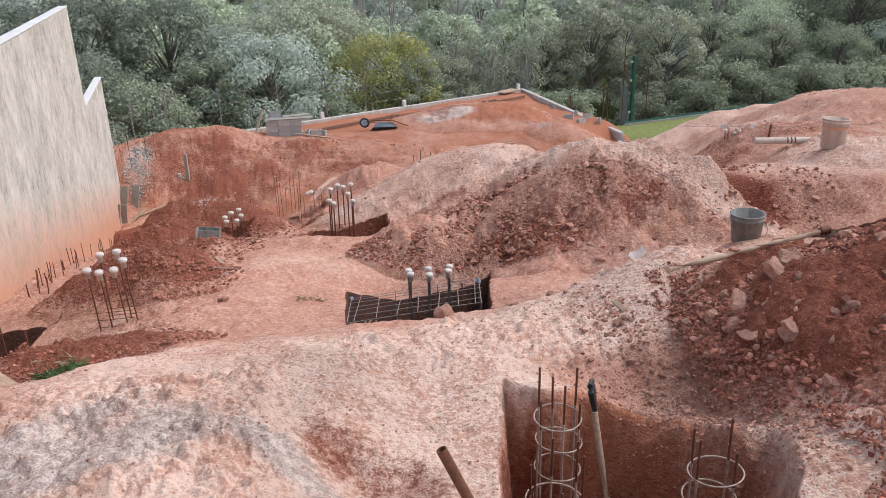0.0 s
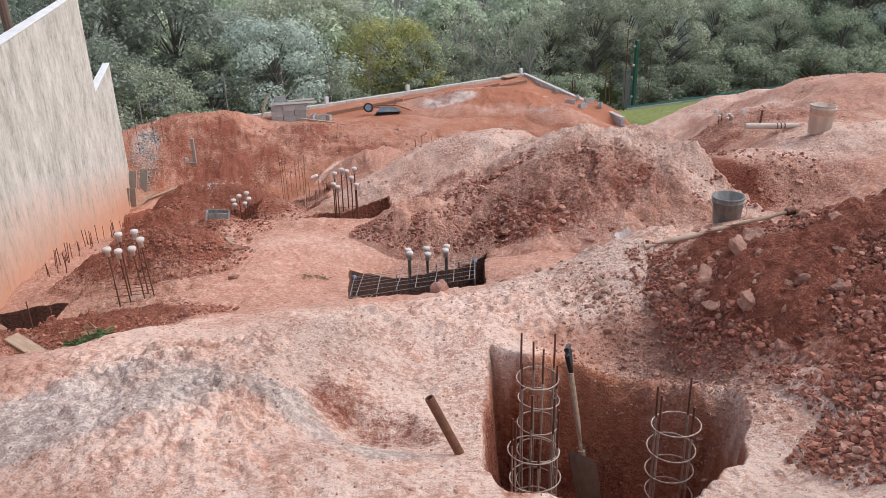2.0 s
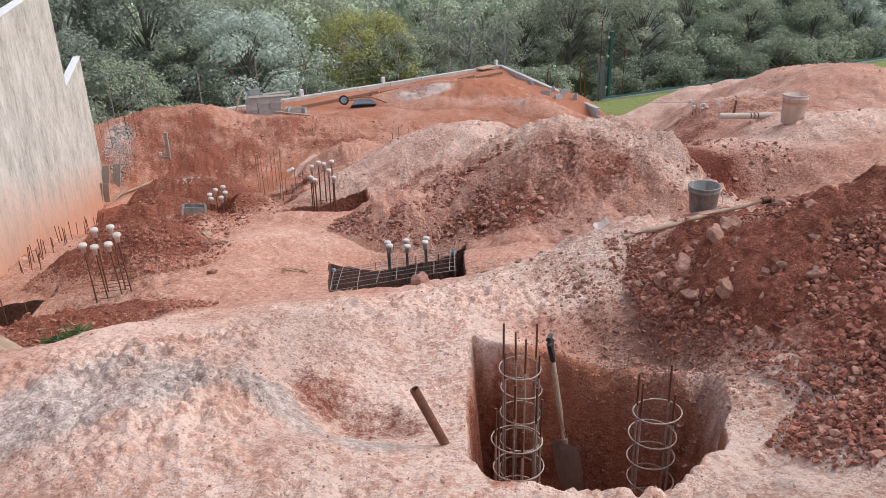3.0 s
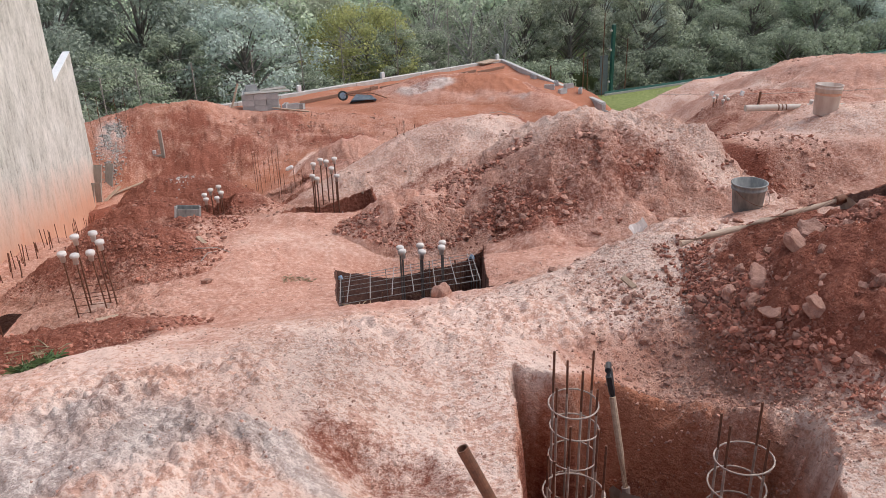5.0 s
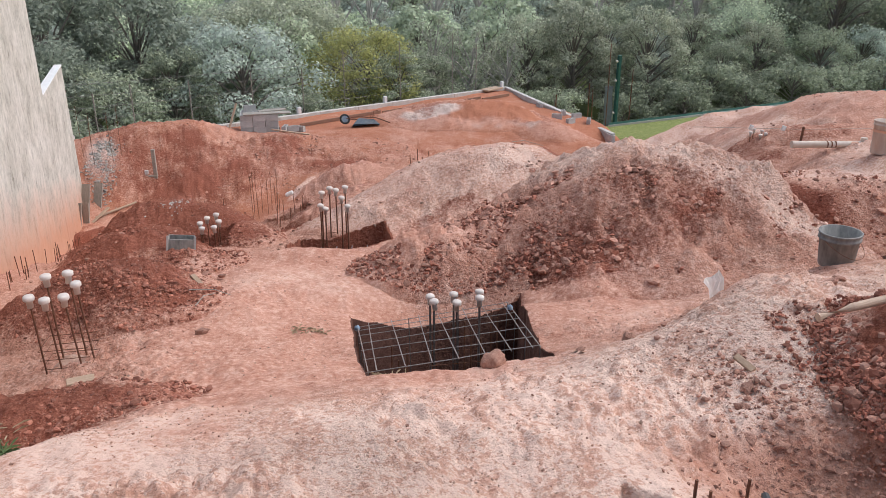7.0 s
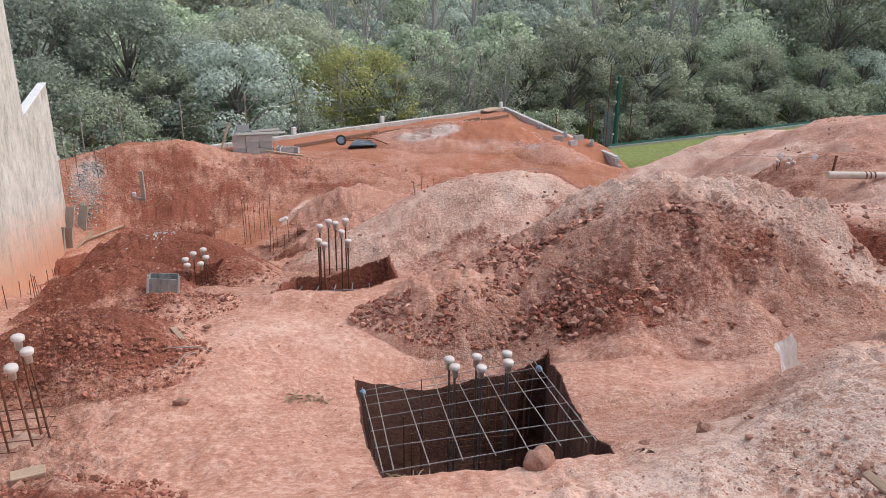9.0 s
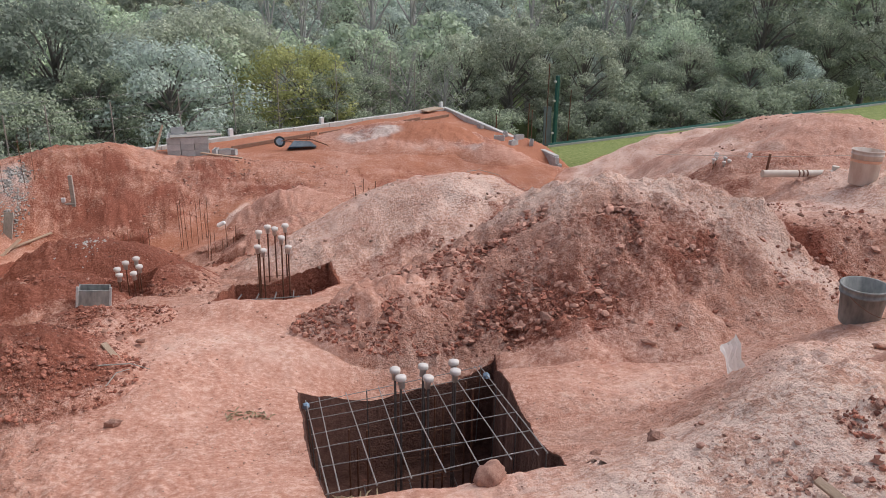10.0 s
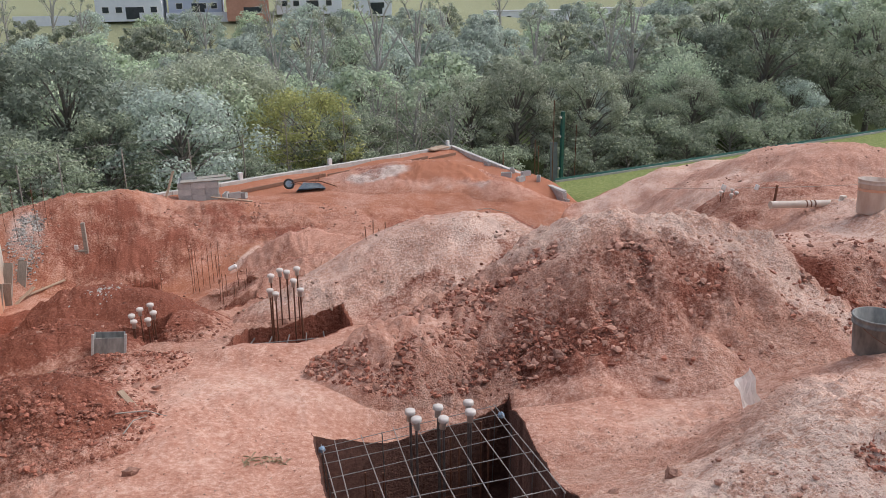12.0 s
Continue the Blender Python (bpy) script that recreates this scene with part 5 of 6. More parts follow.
drain_pipe()
SX, SY = 6.7, 12.6
stake = thing("stake", pose(SX, SY, rest(SX, SY) - 0.1), "dark rusty stake holding a string line", "stake")
bm = bmesh.new()
add_box(bm, (0.03, 0.03, 0.36), (0, 0, 0.18), (3, 2, 10), 0.004)
part("shaft", bm, RUST, stake)
bm = bmesh.new()
ZS = rest(SX, SY) + 0.22
add_tube(bm, ((5.05, 12.9, ZS + 0.02), (SX, SY, ZS), (8.0, 12.35, ZS + 0.03), (11.0, 12.0, ZS + 0.1)), 0.004, 5)
line = part("string_line", bm, TWINE)
tagged(line, "thin builder's string stretched between stakes", "string")
for x, y in ((5.95, 12.78), (6.42, 12.66)):
    bm = bmesh.new()
    add_box(bm, (0.07, 0.03, 0.08), (x, y, ZS + 0.01), (0, 20, 10), 0.006)
    part("tag", bm, COPING, line, "white tag")

# hose end on the large heap
bm = bmesh.new()
add_tube(bm, [(3.25 + 0.12 * math.cos(a * math.pi / 8), 9.95 + 0.02 * a, rest(3.25, 9.95) + 0.0 + 0.09 * math.sin(a * math.pi / 8)) for a in range(9)], 0.014, 8)
tagged(part("hose", bm, PVC), "bent end of a white hose on top of the heap", "hose")
board(pose(3.45, 9.9, rest(3.45, 9.9), 0, -12, 10), (0.32, 0.05, 0.03), "short board end on top of the heap", TIMBER_GREY)

# half buried white bag
bm = bmesh.new()
rows = [[bm.verts.new(((u / 7 - 0.5) * (0.15 + 0.03 * v / 8) + 0.012 * math.sin(1.3 * v), 0.035 * math.sin(2.6 * u / 7 + 0.4) + 0.016 * noise.noise(Vector((u * 0.9, v * 0.8, 3.1))), -0.05 + 0.27 * v / 8 + 0.012 * math.sin(1.1 * u) * (v == 8))) for u in range(8)] for v in range(9)]
for p, q in zip(rows, rows[1:]):
    for k in range(7):
        bm.faces.new((p[k], p[k + 1], q[k + 1], q[k]))
bmesh.ops.solidify(bm, geom=bm.faces[:], thickness=0.004)
sack = part("plastic_bag", bm, BAG)
sack.matrix_basis = pose(2.41, 6.45, rest(2.41, 6.45) + 0.0, -14, -14, 32) @ Matrix.Scale(1.05, 4)
tagged(sack, "crumpled white plastic bag half buried in clay", "bag")


# ---- stones ----
def stone_template(seed, roughness=0.42, subdivisions=3, keep=0.5):
    r = random.Random(seed)
    bm = bmesh.new()
    bmesh.ops.create_icosphere(bm, subdivisions=subdivisions, radius=1.0)
    cuts = [Vector((r.gauss(0, 1), r.gauss(0, 1), r.gauss(0, 1))).normalized() for k in range(16)]
    for v in bm.verts:
        for c in cuts:
            over = v.co.dot(c) - (keep + 0.22 * abs(c.x))
            if over > 0:
                v.co -= c * over
        v.co *= 1 + roughness * ((noise.noise(v.co * 2.0 + Vector((seed, 0, 0))) * 0.8 + noise.noise(v.co * 5.0 + Vector((0, seed, 0))) * 0.3))
    me = bpy.data.meshes.new("stone")
    bm.to_mesh(me)
    bm.free()
    me.materials.append(STONE)
    return me


STONES = [stone_template(k) for k in range(7)]


def stone(x, y, size, label, group, sink=0.3, flat=0.75):
    ob = new("stone", STONES[rnd.randrange(7)])
    ob.matrix_basis = pose(x, y, rest(x, y) + size * flat * (0.75 - sink * 2) * 0.5, rnd.uniform(-32, 32), rnd.uniform(-32, 32), rnd.uniform(0, 360)) @ Matrix.Diagonal((size * 0.62, size * rnd.uniform(0.42, 0.58), size * flat * 0.55, 1))
    return tagged(ob, label, "stone", group)


for x, y, s in ((2.40, 4.07, 0.20), (2.29, 4.00, 0.22), (2.06, 3.93, 0.17), (2.15, 3.51, 0.16), (1.94, 4.03, 0.14), (2.55, 3.95, 0.11), (2.43, 3.47, 0.11), (2.55, 3.34, 0.10), (2.12, 3.93, 0.10), (2.13, 3.78, 0.09), (2.09, 3.73, 0.08), (1.98, 3.83, 0.11), (1.99, 3.67, 0.14), (2.27, 3.37, 0.10), (2.59, 3.75, 0.08), (2.50, 3.54, 0.08), (2.06, 3.61, 0.06), (2.45, 3.13, 0.07), (2.20, 3.23, 0.09), (1.83, 4.15, 0.10), (2.35, 3.52, 0.07), (2.26, 4.24, 0.10), (2.09, 4.20, 0.09), (2.33, 3.84, 0.08), (2.67, 3.58, 0.10), (2.79, 3.85, 0.12), (2.82, 4.23, 0.10), (2.97, 3.93, 0.11)):
    stone(x, y, s * 1.05, "broken reddish stone among the dug clods", "stones on the clod heap", 0.22)
for x, y, s in ((1.66, 7.99, 0.17), (1.92, 8.1, 0.13), (1.35, 9.3, 0.18), (2.28, 7.42, 0.12), (1.5, 8.3, 0.1), (1.75, 8.35, 0.1), (2.1, 8.25, 0.09), (1.2, 9.1, 0.1), (1.05, 8.55, 0.08), (2.4, 8.3, 0.1), (1.85, 8.6, 0.09), (2.7, 8.5, 0.1)):
    stone(x, y, s * 0.9, "rounded reddish stone at the foot of the heap", "stones at the large heap", 0.25)
for x, y, s in ((2.66, 5.63, 0.17), (2.72, 5.5, 0.13), (1.5, 4.42, 0.11), (1.42, 4.3, 0.09), (1.36, 4.12, 0.09), (1.6, 4.72, 0.09), (1.48, 4.05, 0.1), (1.3, 5.45, 0.12), (1.02, 5.5, 0.08), (2.75, 6.6, 0.13), (-2.3, 6.05, 0.16), (-2.55, 5.9, 0.12), (-2.75, 5.7, 0.13), (-2.45, 5.6, 0.1), (-2.05, 5.85, 0.08), (-3.0, 5.35, 0.12), (-1.5, 7.0, 0.14), (2.05, 4.95, 0.09), (3.0, 6.0, 0.1), (1.1, 2.35, 0.06)):
    stone(x, y, s * 0.85, "reddish stone lying on trampled clay", "loose stones", 0.25)
ROUND_STONE = stone_template(21, 0.4, 3, 0.84)
ROUND_STONE.polygons.foreach_set("use_smooth", [True] * len(ROUND_STONE.polygons))
boulder = new("stone", ROUND_STONE)
boulder.matrix_basis = pose(0.46, 5.40, rest(0.46, 5.34) + 0.015, 10, -8, 40) @ Matrix.Diagonal((0.078, 0.068, 0.066, 1))
tagged(boulder, "large rounded orange stone on the rim of the pit", "stone", "loose stones")


# ---- crumbs and clods, joined ----
def scatter(name, count, place, sizes, mat, label, seed, squash=0.7, power=2.4, tiny=False):
    """Many small angular crumbs as one mesh; place gives arrays of x and y."""
    r = np.random.RandomState(seed)
    bm = bmesh.new()
    bmesh.ops.create_icosphere(bm, subdivisions=1, radius=1.0)
    base = np.array([v.co for v in bm.verts])
    bm.verts.index_update()
    faces = np.array([[v.index for v in f.verts] for f in bm.faces])
    bm.free()
    if tiny:
        base = np.array(((1, 0, 0), (0, 1, 0), (-1, 0, 0), (0, -1, 0), (0, 0, 1), (0, 0, -1)), float)
        faces = np.array(((0, 1, 4), (1, 2, 4), (2, 3, 4), (3, 0, 4), (1, 0, 5), (2, 1, 5), (3, 2, 5), (0, 3, 5)))
    x, y = place(r, count)
    count = len(x)
    z = surface(x, y)
    size = sizes[0] * (sizes[1] / sizes[0]) ** (r.rand(count) ** power)
    turn = r.rand(count) * math.tau
    tilt = r.randn(count, 3, 3)
    tilt = np.linalg.qr(tilt)[0]
    tilt[:, :, 2] *= np.sign(np.linalg.det(tilt))[:, None]
    shape = np.einsum("nij,nkj->nki", tilt, (base[None] * (1 + 0.16 * r.randn(count, len(base), 1)) + 0.1 * r.randn(count, len(base), 3)) * np.stack([r.uniform(0.75, 1.2, count), r.uniform(0.6, 0.95, count), r.uniform(0.45, 0.85, count)], -1)[:, None])
    shape = shape * size[:, None, None] * np.array([1.0, 1.0, squash])
    c, s = np.cos(turn)[:, None], np.sin(turn)[:, None]
    verts = np.stack([shape[..., 0] * c - shape[..., 1] * s + x[:, None], shape[..., 0] * s + shape[..., 1] * c + y[:, None], shape[..., 2] + (z + size * 0.3)[:, None]], -1).reshape(-1, 3)
    tri = (faces[None] + (np.arange(count) * len(base))[:, None, None]).reshape(-1, 3)
    me = bpy.data.meshes.new(name)
    me.vertices.add(len(verts))
    me.vertices.foreach_set("co", verts.ravel().astype(np.float32))
    me.loops.add(tri.size)
    me.loops.foreach_set("vertex_index", tri.ravel().astype(np.int32))
    me.polygons.add(len(tri))
    me.polygons.foreach_set("loop_start", np.arange(0, tri.size, 3, dtype=np.int32))
    me.update(calc_edges=True)
    me.polygons.foreach_set("use_smooth", np.zeros(len(tri), bool))
    me.materials.append(mat)
    return tagged(new(name, me), label, "gravel", kind="stuff")


def on_heap(key, low=0.03, within=None):
    rows = HEAPS[key]

    def place(r, count):
        xs, ys = [], []
        for row in rows:
            a, d = r.rand(count // len(rows)) * math.tau, np.sqrt(r.rand(count // len(rows))) * 1.12
            xs.append(row[0] + row[2] * d * np.cos(a))
            ys.append(row[1] + row[3] * d * np.sin(a))
        x, y = np.concatenate(xs), np.concatenate(ys)
        keep = (heap_height(key, x, y) > low - 0.1 * r.rand(len(x))) & (True if within is None else within(x, y)) & (fbm(x, y, 0.5, 2, 31) + 0.5 > r.rand(len(x)) * 0.8)
        return x[keep], y[keep]
    return place


def in_field(x0, x1, y0, y1, lumpy=0.0):
    def place(r, count):
        x, y = r.uniform(x0, x1, count), y0 + (y1 - y0) * r.rand(count) ** 1.3
        keep = (fbm(x, y, 0.7, 3, 32) > r.rand(count) * 0.5 - 0.25 + lumpy)
        for corners, floor in PITS.values():
            keep &= edge_distance(x, y, corners) < -0.02
        return x[keep], y[keep]
    return place


def near_face(low):
    """The side of the dug heap towards the pit."""
    def place(r, count):
        x, y = r.uniform(1.65, 3.6, count), r.uniform(1.6, 5.0, count)
        keep = heap_height("clods", x, y) + 0.1 * fbm(x, y, 0.4, 3, 50) > low * (0.3 + 1.4 * r.rand(count))
        return x[keep], y[keep]
    return place


scatter("clod_litter", 56000, near_face(0.03), (0.005, 0.026), CLOD, "dark red clods and crumbs covering the dug heap", 1, 0.9, 1.5, True)
scatter("clod_litter", 6500, near_face(0.08), (0.012, 0.042), CLOD, "dark red clods lying on the dug heap", 18, 0.85, 2.0)
scatter("stone_litter", 2600, near_face(0.04), (0.010, 0.036), STONE, "reddish stones strewn over the dug heap", 2, 0.8)
scatter("crumb_litter", 5000, lambda r, n: (1.75 + 0.35 * r.randn(n), 3.6 + 0.35 * r.randn(n)), (0.003, 0.018), STONE, "red crumbs on the slope above the near pit", 19, 0.8, 2.4, True)
scatter("crumb_litter", 26000, on_heap("middle", 0.03, lambda x, y: (heap_height("middle", x, y) < 0.85) & (fbm(x, y, 0.9, 3, 35) + 0.25 * smooth(3.4, 2.0, x) > -0.02)), (0.008, 0.042), CLOD, "reddish brown crumbs on the large heap", 3, 0.8, 2.0, True)
scatter("stone_litter", 9000, on_heap("middle", 0.03, lambda x, y: heap_height("middle", x, y) < 0.95), (0.009, 0.05), STONE, "small stones on the large heap", 4, 0.75, 2.4)
scatter("crumb_litter", 7500, on_heap("left"), (0.006, 0.028), CLOD, "dark crumbs on the low heap by the wall", 5)
scatter("crumb_litter", 6000, on_heap("edge"), (0.005, 0.026), CLOD, "dark crumbs on the low bank", 6)
scatter("crumb_litter", 5000, on_heap("caps"), (0.008, 0.034), CLOD, "dark crumbs on small heaps", 7)
scatter("crumb_litter", 1600, on_heap("pale"), (0.01, 0.04), PEBBLE, "pale crumbs on the dusty heap", 8)
scatter("crumb_litter", 1600, on_heap("red"), (0.02, 0.06), STONE, "red clods on the far heap", 9)
scatter("crumb_litter", 1200, on_heap("far"), (0.015, 0.05), STONE, "clods on the high far heap", 10)
scatter("pebble_litter", 26000, in_field(-3.2, 4.0, 1.2, 9.0), (0.002, 0.011), PEBBLE, "pale pebbles strewn over trampled clay", 11, 0.8, 2.6, True)
scatter("crumb_litter", 22000, in_field(-3.2, 4.0, 1.2, 9.5, 0.03), (0.0025, 0.013), STONE, "red crumbs strewn over trampled clay", 12, 0.8, 2.6, True)
scatter("stone_litter", 1500, in_field(-5.0, 8.0, 8.5, 24.0), (0.012, 0.05), STONE, "stones strewn over the lower plot", 13)
scatter("crumb_litter", 450, lambda r, n: (1.52 + 0.13 * r.randn(n), 4.35 + 0.4 * r.randn(n)), (0.006, 0.025), STONE, "stones in the gully beside the heap", 14)
scatter("crumb_litter", 700, lambda r, n: (1.95 + 0.18 * r.randn(n), 3.05 + 0.25 * r.randn(n)), (0.005, 0.02), STONE, "stones beside the near pit", 15)
scatter("rubble", 2600, lambda r, n: (-7.2 + 0.17 * r.randn(n), 24.4 + 0.33 * r.randn(n)), (0.015, 0.06), GRAVEL, "pale broken rubble beyond the wall end", 16)
scatter("rubble", 350, lambda r, n: (-2.85 + 0.17 * r.randn(n), 13.2 + 0.15 * r.randn(n)), (0.006, 0.025), BEAM, "pale cement crumbs on the small heap", 17)

# ---- tuft of cut grass and dry stalks ----
GRASS = plain("cut_grass", (0.05, 0.10, 0.03), (0.14, 0.21, 0.07), 0.7, 0.0, 30, 0.0)
STRAW = plain("dry_grass", (0.32, 0.25, 0.15), (0.52, 0.42, 0.28), 0.8, 0.0, 30, 0.0)


def tuft(x, y, rx, ry, count, mat, label, length, seed):
    r = random.Random(seed)
    bm = bmesh.new()
    for k in range(count):
        a, d = r.random() * math.tau, math.sqrt(r.random())
        px, py = x + rx * d * math.cos(a), y + ry * d * math.sin(a)
        p = Vector((px, py, rest(px, py) + r.uniform(0, 0.015)))
        t = r.random() * math.tau
        q = Vector((math.cos(t), math.sin(t), r.uniform(0.05, 0.6))) * length * r.uniform(0.5, 1)
        w = Vector((-math.sin(t), math.cos(t), 0.2)) * 0.004
        vs = [bm.verts.new(p - w), bm.verts.new(p + w), bm.verts.new(p + q * 0.6 + w * 0.8), bm.verts.new(p + q - Vector((0, 0, 0.02))), bm.verts.new(p + q * 0.6 - w * 0.8)]
        bm.faces.new(vs)
    return tagged(part("grass_tuft", bm, mat), label, "grass", kind="stuff")


tuft(-1.95, 4.42, 0.13, 0.06, 150, GRASS, "small pile of cut green grass on the clay", 0.10, 1)
tuft(-0.69, 7.1, 0.14, 0.08, 40, STRAW, "sparse dry grass sprouting from clay", 0.07, 2)
tuft(-0.16, 5.46, 0.12, 0.04, 22, STRAW, "dry roots hanging at the pit edge", 0.08, 3)
tuft(-2.3, 5.1, 0.2, 0.1, 40, STRAW, "dry stalks on the bank", 0.14, 4)


# ---- green post, panel and lawn edge ----
fence_post = thing("fence_post", pose(14.25, 42.0, -9.0), "dark green steel fence post beside the lawn", "fence post")
bm = bmesh.new()
add_box(bm, (0.18, 0.18, 4.6), (0, 0, 2.3), (0, 0, 20), 0.02)
part("shaft", bm, GREEN_STEEL, fence_post)
for z in (1.6, 3.3, 4.3):
    bm = bmesh.new()
    bmesh.ops.create_icosphere(bm, subdivisions=2, radius=0.07, matrix=Matrix.Translation((-0.16, -0.1, z)))
    part("insulator", bm, CAP, fence_post, "white insulator")
bm = bmesh.new()
add_box(bm, (0.42, 0.05, 3.0), (-0.42, 0, 1.5), (0, -2, 0), 0.01)
part("mesh_roll", bm, PANEL, fence_post, "grey rolled mesh panel")
for x, y, h in ((11.6, 38.5, 2.6), (13.4, 41.0, 4.4), (10.5, 37.0, 1.5), (12.3, 40.0, 2.2), (15.4, 43.0, 3.0), (9.3, 36.0, 3.1)):
    z = float(ground_height(x, y))
    rod = thing("steel_rod", pose(x, y, z - 0.1), "thin rusty steel rod standing upright beyond the kerb", "rod", "upright rods")
    bar(rod, (0, 0, 0), (rnd.uniform(-0.05, 0.05), 0, h), 0.025, RUST)
for f in (0.06, 0.12, 0.22, 0.34, 0.45, 0.55, 0.7, 0.86, 0.94):
    x, y = BEAM_LEFT[0] + (BEAM_CORNER[0] - BEAM_LEFT[0]) * f - 0.5, BEAM_LEFT[1] + (BEAM_CORNER[1] - BEAM_LEFT[1]) * f + 0.7
    z = float(ground_height(x, y))
    rod = thing("fence_stake", pose(x, y, z - 0.1), "thin grey fence stake outside the kerb", "stake", "fence stakes")
    bar(rod, (0, 0, 0), (0, 0, 1.9 + rnd.uniform(0, 0.9) - (z + 5.2)), 0.02, TIMBER_GREY, "shaft")
for f in (0.005, 0.18, 0.41, 0.62, 0.985):
    x, y, z = BEAM_LEFT[0] + (BEAM_CORNER[0] - BEAM_LEFT[0]) * f, BEAM_LEFT[1] + (BEAM_CORNER[1] - BEAM_LEFT[1]) * f, -4.34 - 0.86 * f
    bm = bmesh.new()
    add_box(bm, (0.16, 0.12, 0.26), (0, 0, 0.13), bevel=0.012)
    stub = part("concrete_stub", bm, COPING)
    stub.matrix_basis = pose(x, y, z, 0, 0, 39)
    tagged(stub, "small pale concrete stub on the kerb beam", "concrete stub", "concrete stubs")
for k in range(6):
    f = 0.40 + 0.095 * k
    x, y = BEAM_LEFT[0] + (BEAM_CORNER[0] - BEAM_LEFT[0]) * f + 0.95, BEAM_LEFT[1] + (BEAM_CORNER[1] - BEAM_LEFT[1]) * f - 1.15
    board(pose(x, y, rest(x, y) + 0.01, 0, 1.5, 39.2), (1.8, 0.05, 0.12), "clay stained plank on edge along the kerb", RUSTY_BOARD, "edge_plank", "edge planks")
fence = tagged(new("wire_fence"), "thin wire fence strung between stakes outside the kerb", "fence", kind="structure")
for k in range(5):
    bm = bmesh.new()
    add_tube(bm, [(BEAM_LEFT[0] + (BEAM_CORNER[0] - BEAM_LEFT[0]) * f - 0.5, BEAM_LEFT[1] + (BEAM_CORNER[1] - BEAM_LEFT[1]) * f + 0.72, -4.2 - 0.86 * f + 0.36 * k - 0.03 * math.sin(9 * f)) for f in (0.0, 0.12, 0.34, 0.55, 0.7, 0.94)], 0.005, 4)
    part("wire", bm, BAR, fence)
board(pose(6.55, 37.2, -5.16, 0, 0, 39), (1.1, 0.5, 0.06), "pale board lying at the corner of the kerb")

KERB_LINE = thing("lawn_edging", pose(0, 0, 0), "pale concrete edging with green mesh along the lawn", "edging")
tagged(KERB_LINE, kind="structure")
EDGE = [(13.6, 41.0), (17.0, 41.0), (20.5, 41.3), (25.0, 41.8), (30.0, 42.3), (37.0, 43.0)]
MESH_GREEN = plain("green_shade_mesh", (0.05, 0.16, 0.14), (0.10, 0.24, 0.21), 0.7, 0.0, 20, 0.0)
for (ax, ay), (bx, by) in zip(EDGE, EDGE[1:]):
    za, zb = float(ground_height(ax, ay)), float(ground_height(bx, by))
    n = Vector((bx - ax, by - ay, 0)).normalized().cross(Vector((0, 0, 1)))
    for name, low, high, mat, off in (("kerb", -0.3, 0.10, BEAM, 0.0), ("shade_mesh", 0.10, 0.21, MESH_GREEN, 0.06)):
        bm = bmesh.new()
        w = 0.1 if name == "kerb" else 0.02
        vs = [bm.verts.new((x - n.x * (off + s), y - n.y * (off + s), z + h)) for s in (0, w) for x, y, z in ((ax, ay, za), (bx, by, zb)) for h in (low, high)]
        for f in ((0, 1, 3, 2), (4, 6, 7, 5), (1, 5, 7, 3), (0, 2, 6, 4), (0, 4, 5, 1), (2, 3, 7, 6)):
            bm.faces.new([vs[k] for k in f])
        part(name, bm, mat, KERB_LINE)


# ---- the wood ----
BARK = plain("grey_bark", (0.10, 0.085, 0.07), (0.26, 0.23, 0.20), 0.9, 0.0, 12, 0.4, stretch=(1, 1, 0.2))
BARK_PALE = plain("pale_bark", (0.30, 0.28, 0.25), (0.52, 0.49, 0.45), 0.85, 0.0, 8, 0.3, stretch=(1, 1, 0.3))


def leaf_material(name, low, high):
    """Thin leaves: part of the light is reflected, part shines through."""
    def build(bsdf, node, link):
        g = node("ShaderNodeNewGeometry")
        info = node("ShaderNodeObjectInfo")
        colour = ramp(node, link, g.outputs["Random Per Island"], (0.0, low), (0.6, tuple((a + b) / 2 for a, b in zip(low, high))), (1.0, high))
        hue, spread = node("ShaderNodeHueSaturation"), node("ShaderNodeMapRange", _3=0.8, _4=1.18)
        link(info.outputs["Random"], spread.inputs[0])
        link(spread.outputs[0], hue.inputs["Value"])
        link(colour, hue.inputs["Color"])
        link(hue.outputs[0], bsdf.inputs["Base Color"])
        bsdf.inputs["Roughness"].default_value = 0.7
        bsdf.inputs["Specular IOR Level"].default_value = 0.2
        through_light, both = node("ShaderNodeBsdfTranslucent"), node("ShaderNodeMixShader", Fac=0.42)
        link(hue.outputs[0], through_light.inputs[0])
        link(bsdf.outputs[0], both.inputs[1])
        link(through_light.outputs[0], both.inputs[2])
        out = [n for n in bsdf.id_data.nodes if n.type == "OUTPUT_MATERIAL"][0]
        link(both.outputs[0], out.inputs[0])
    return material(name, build)


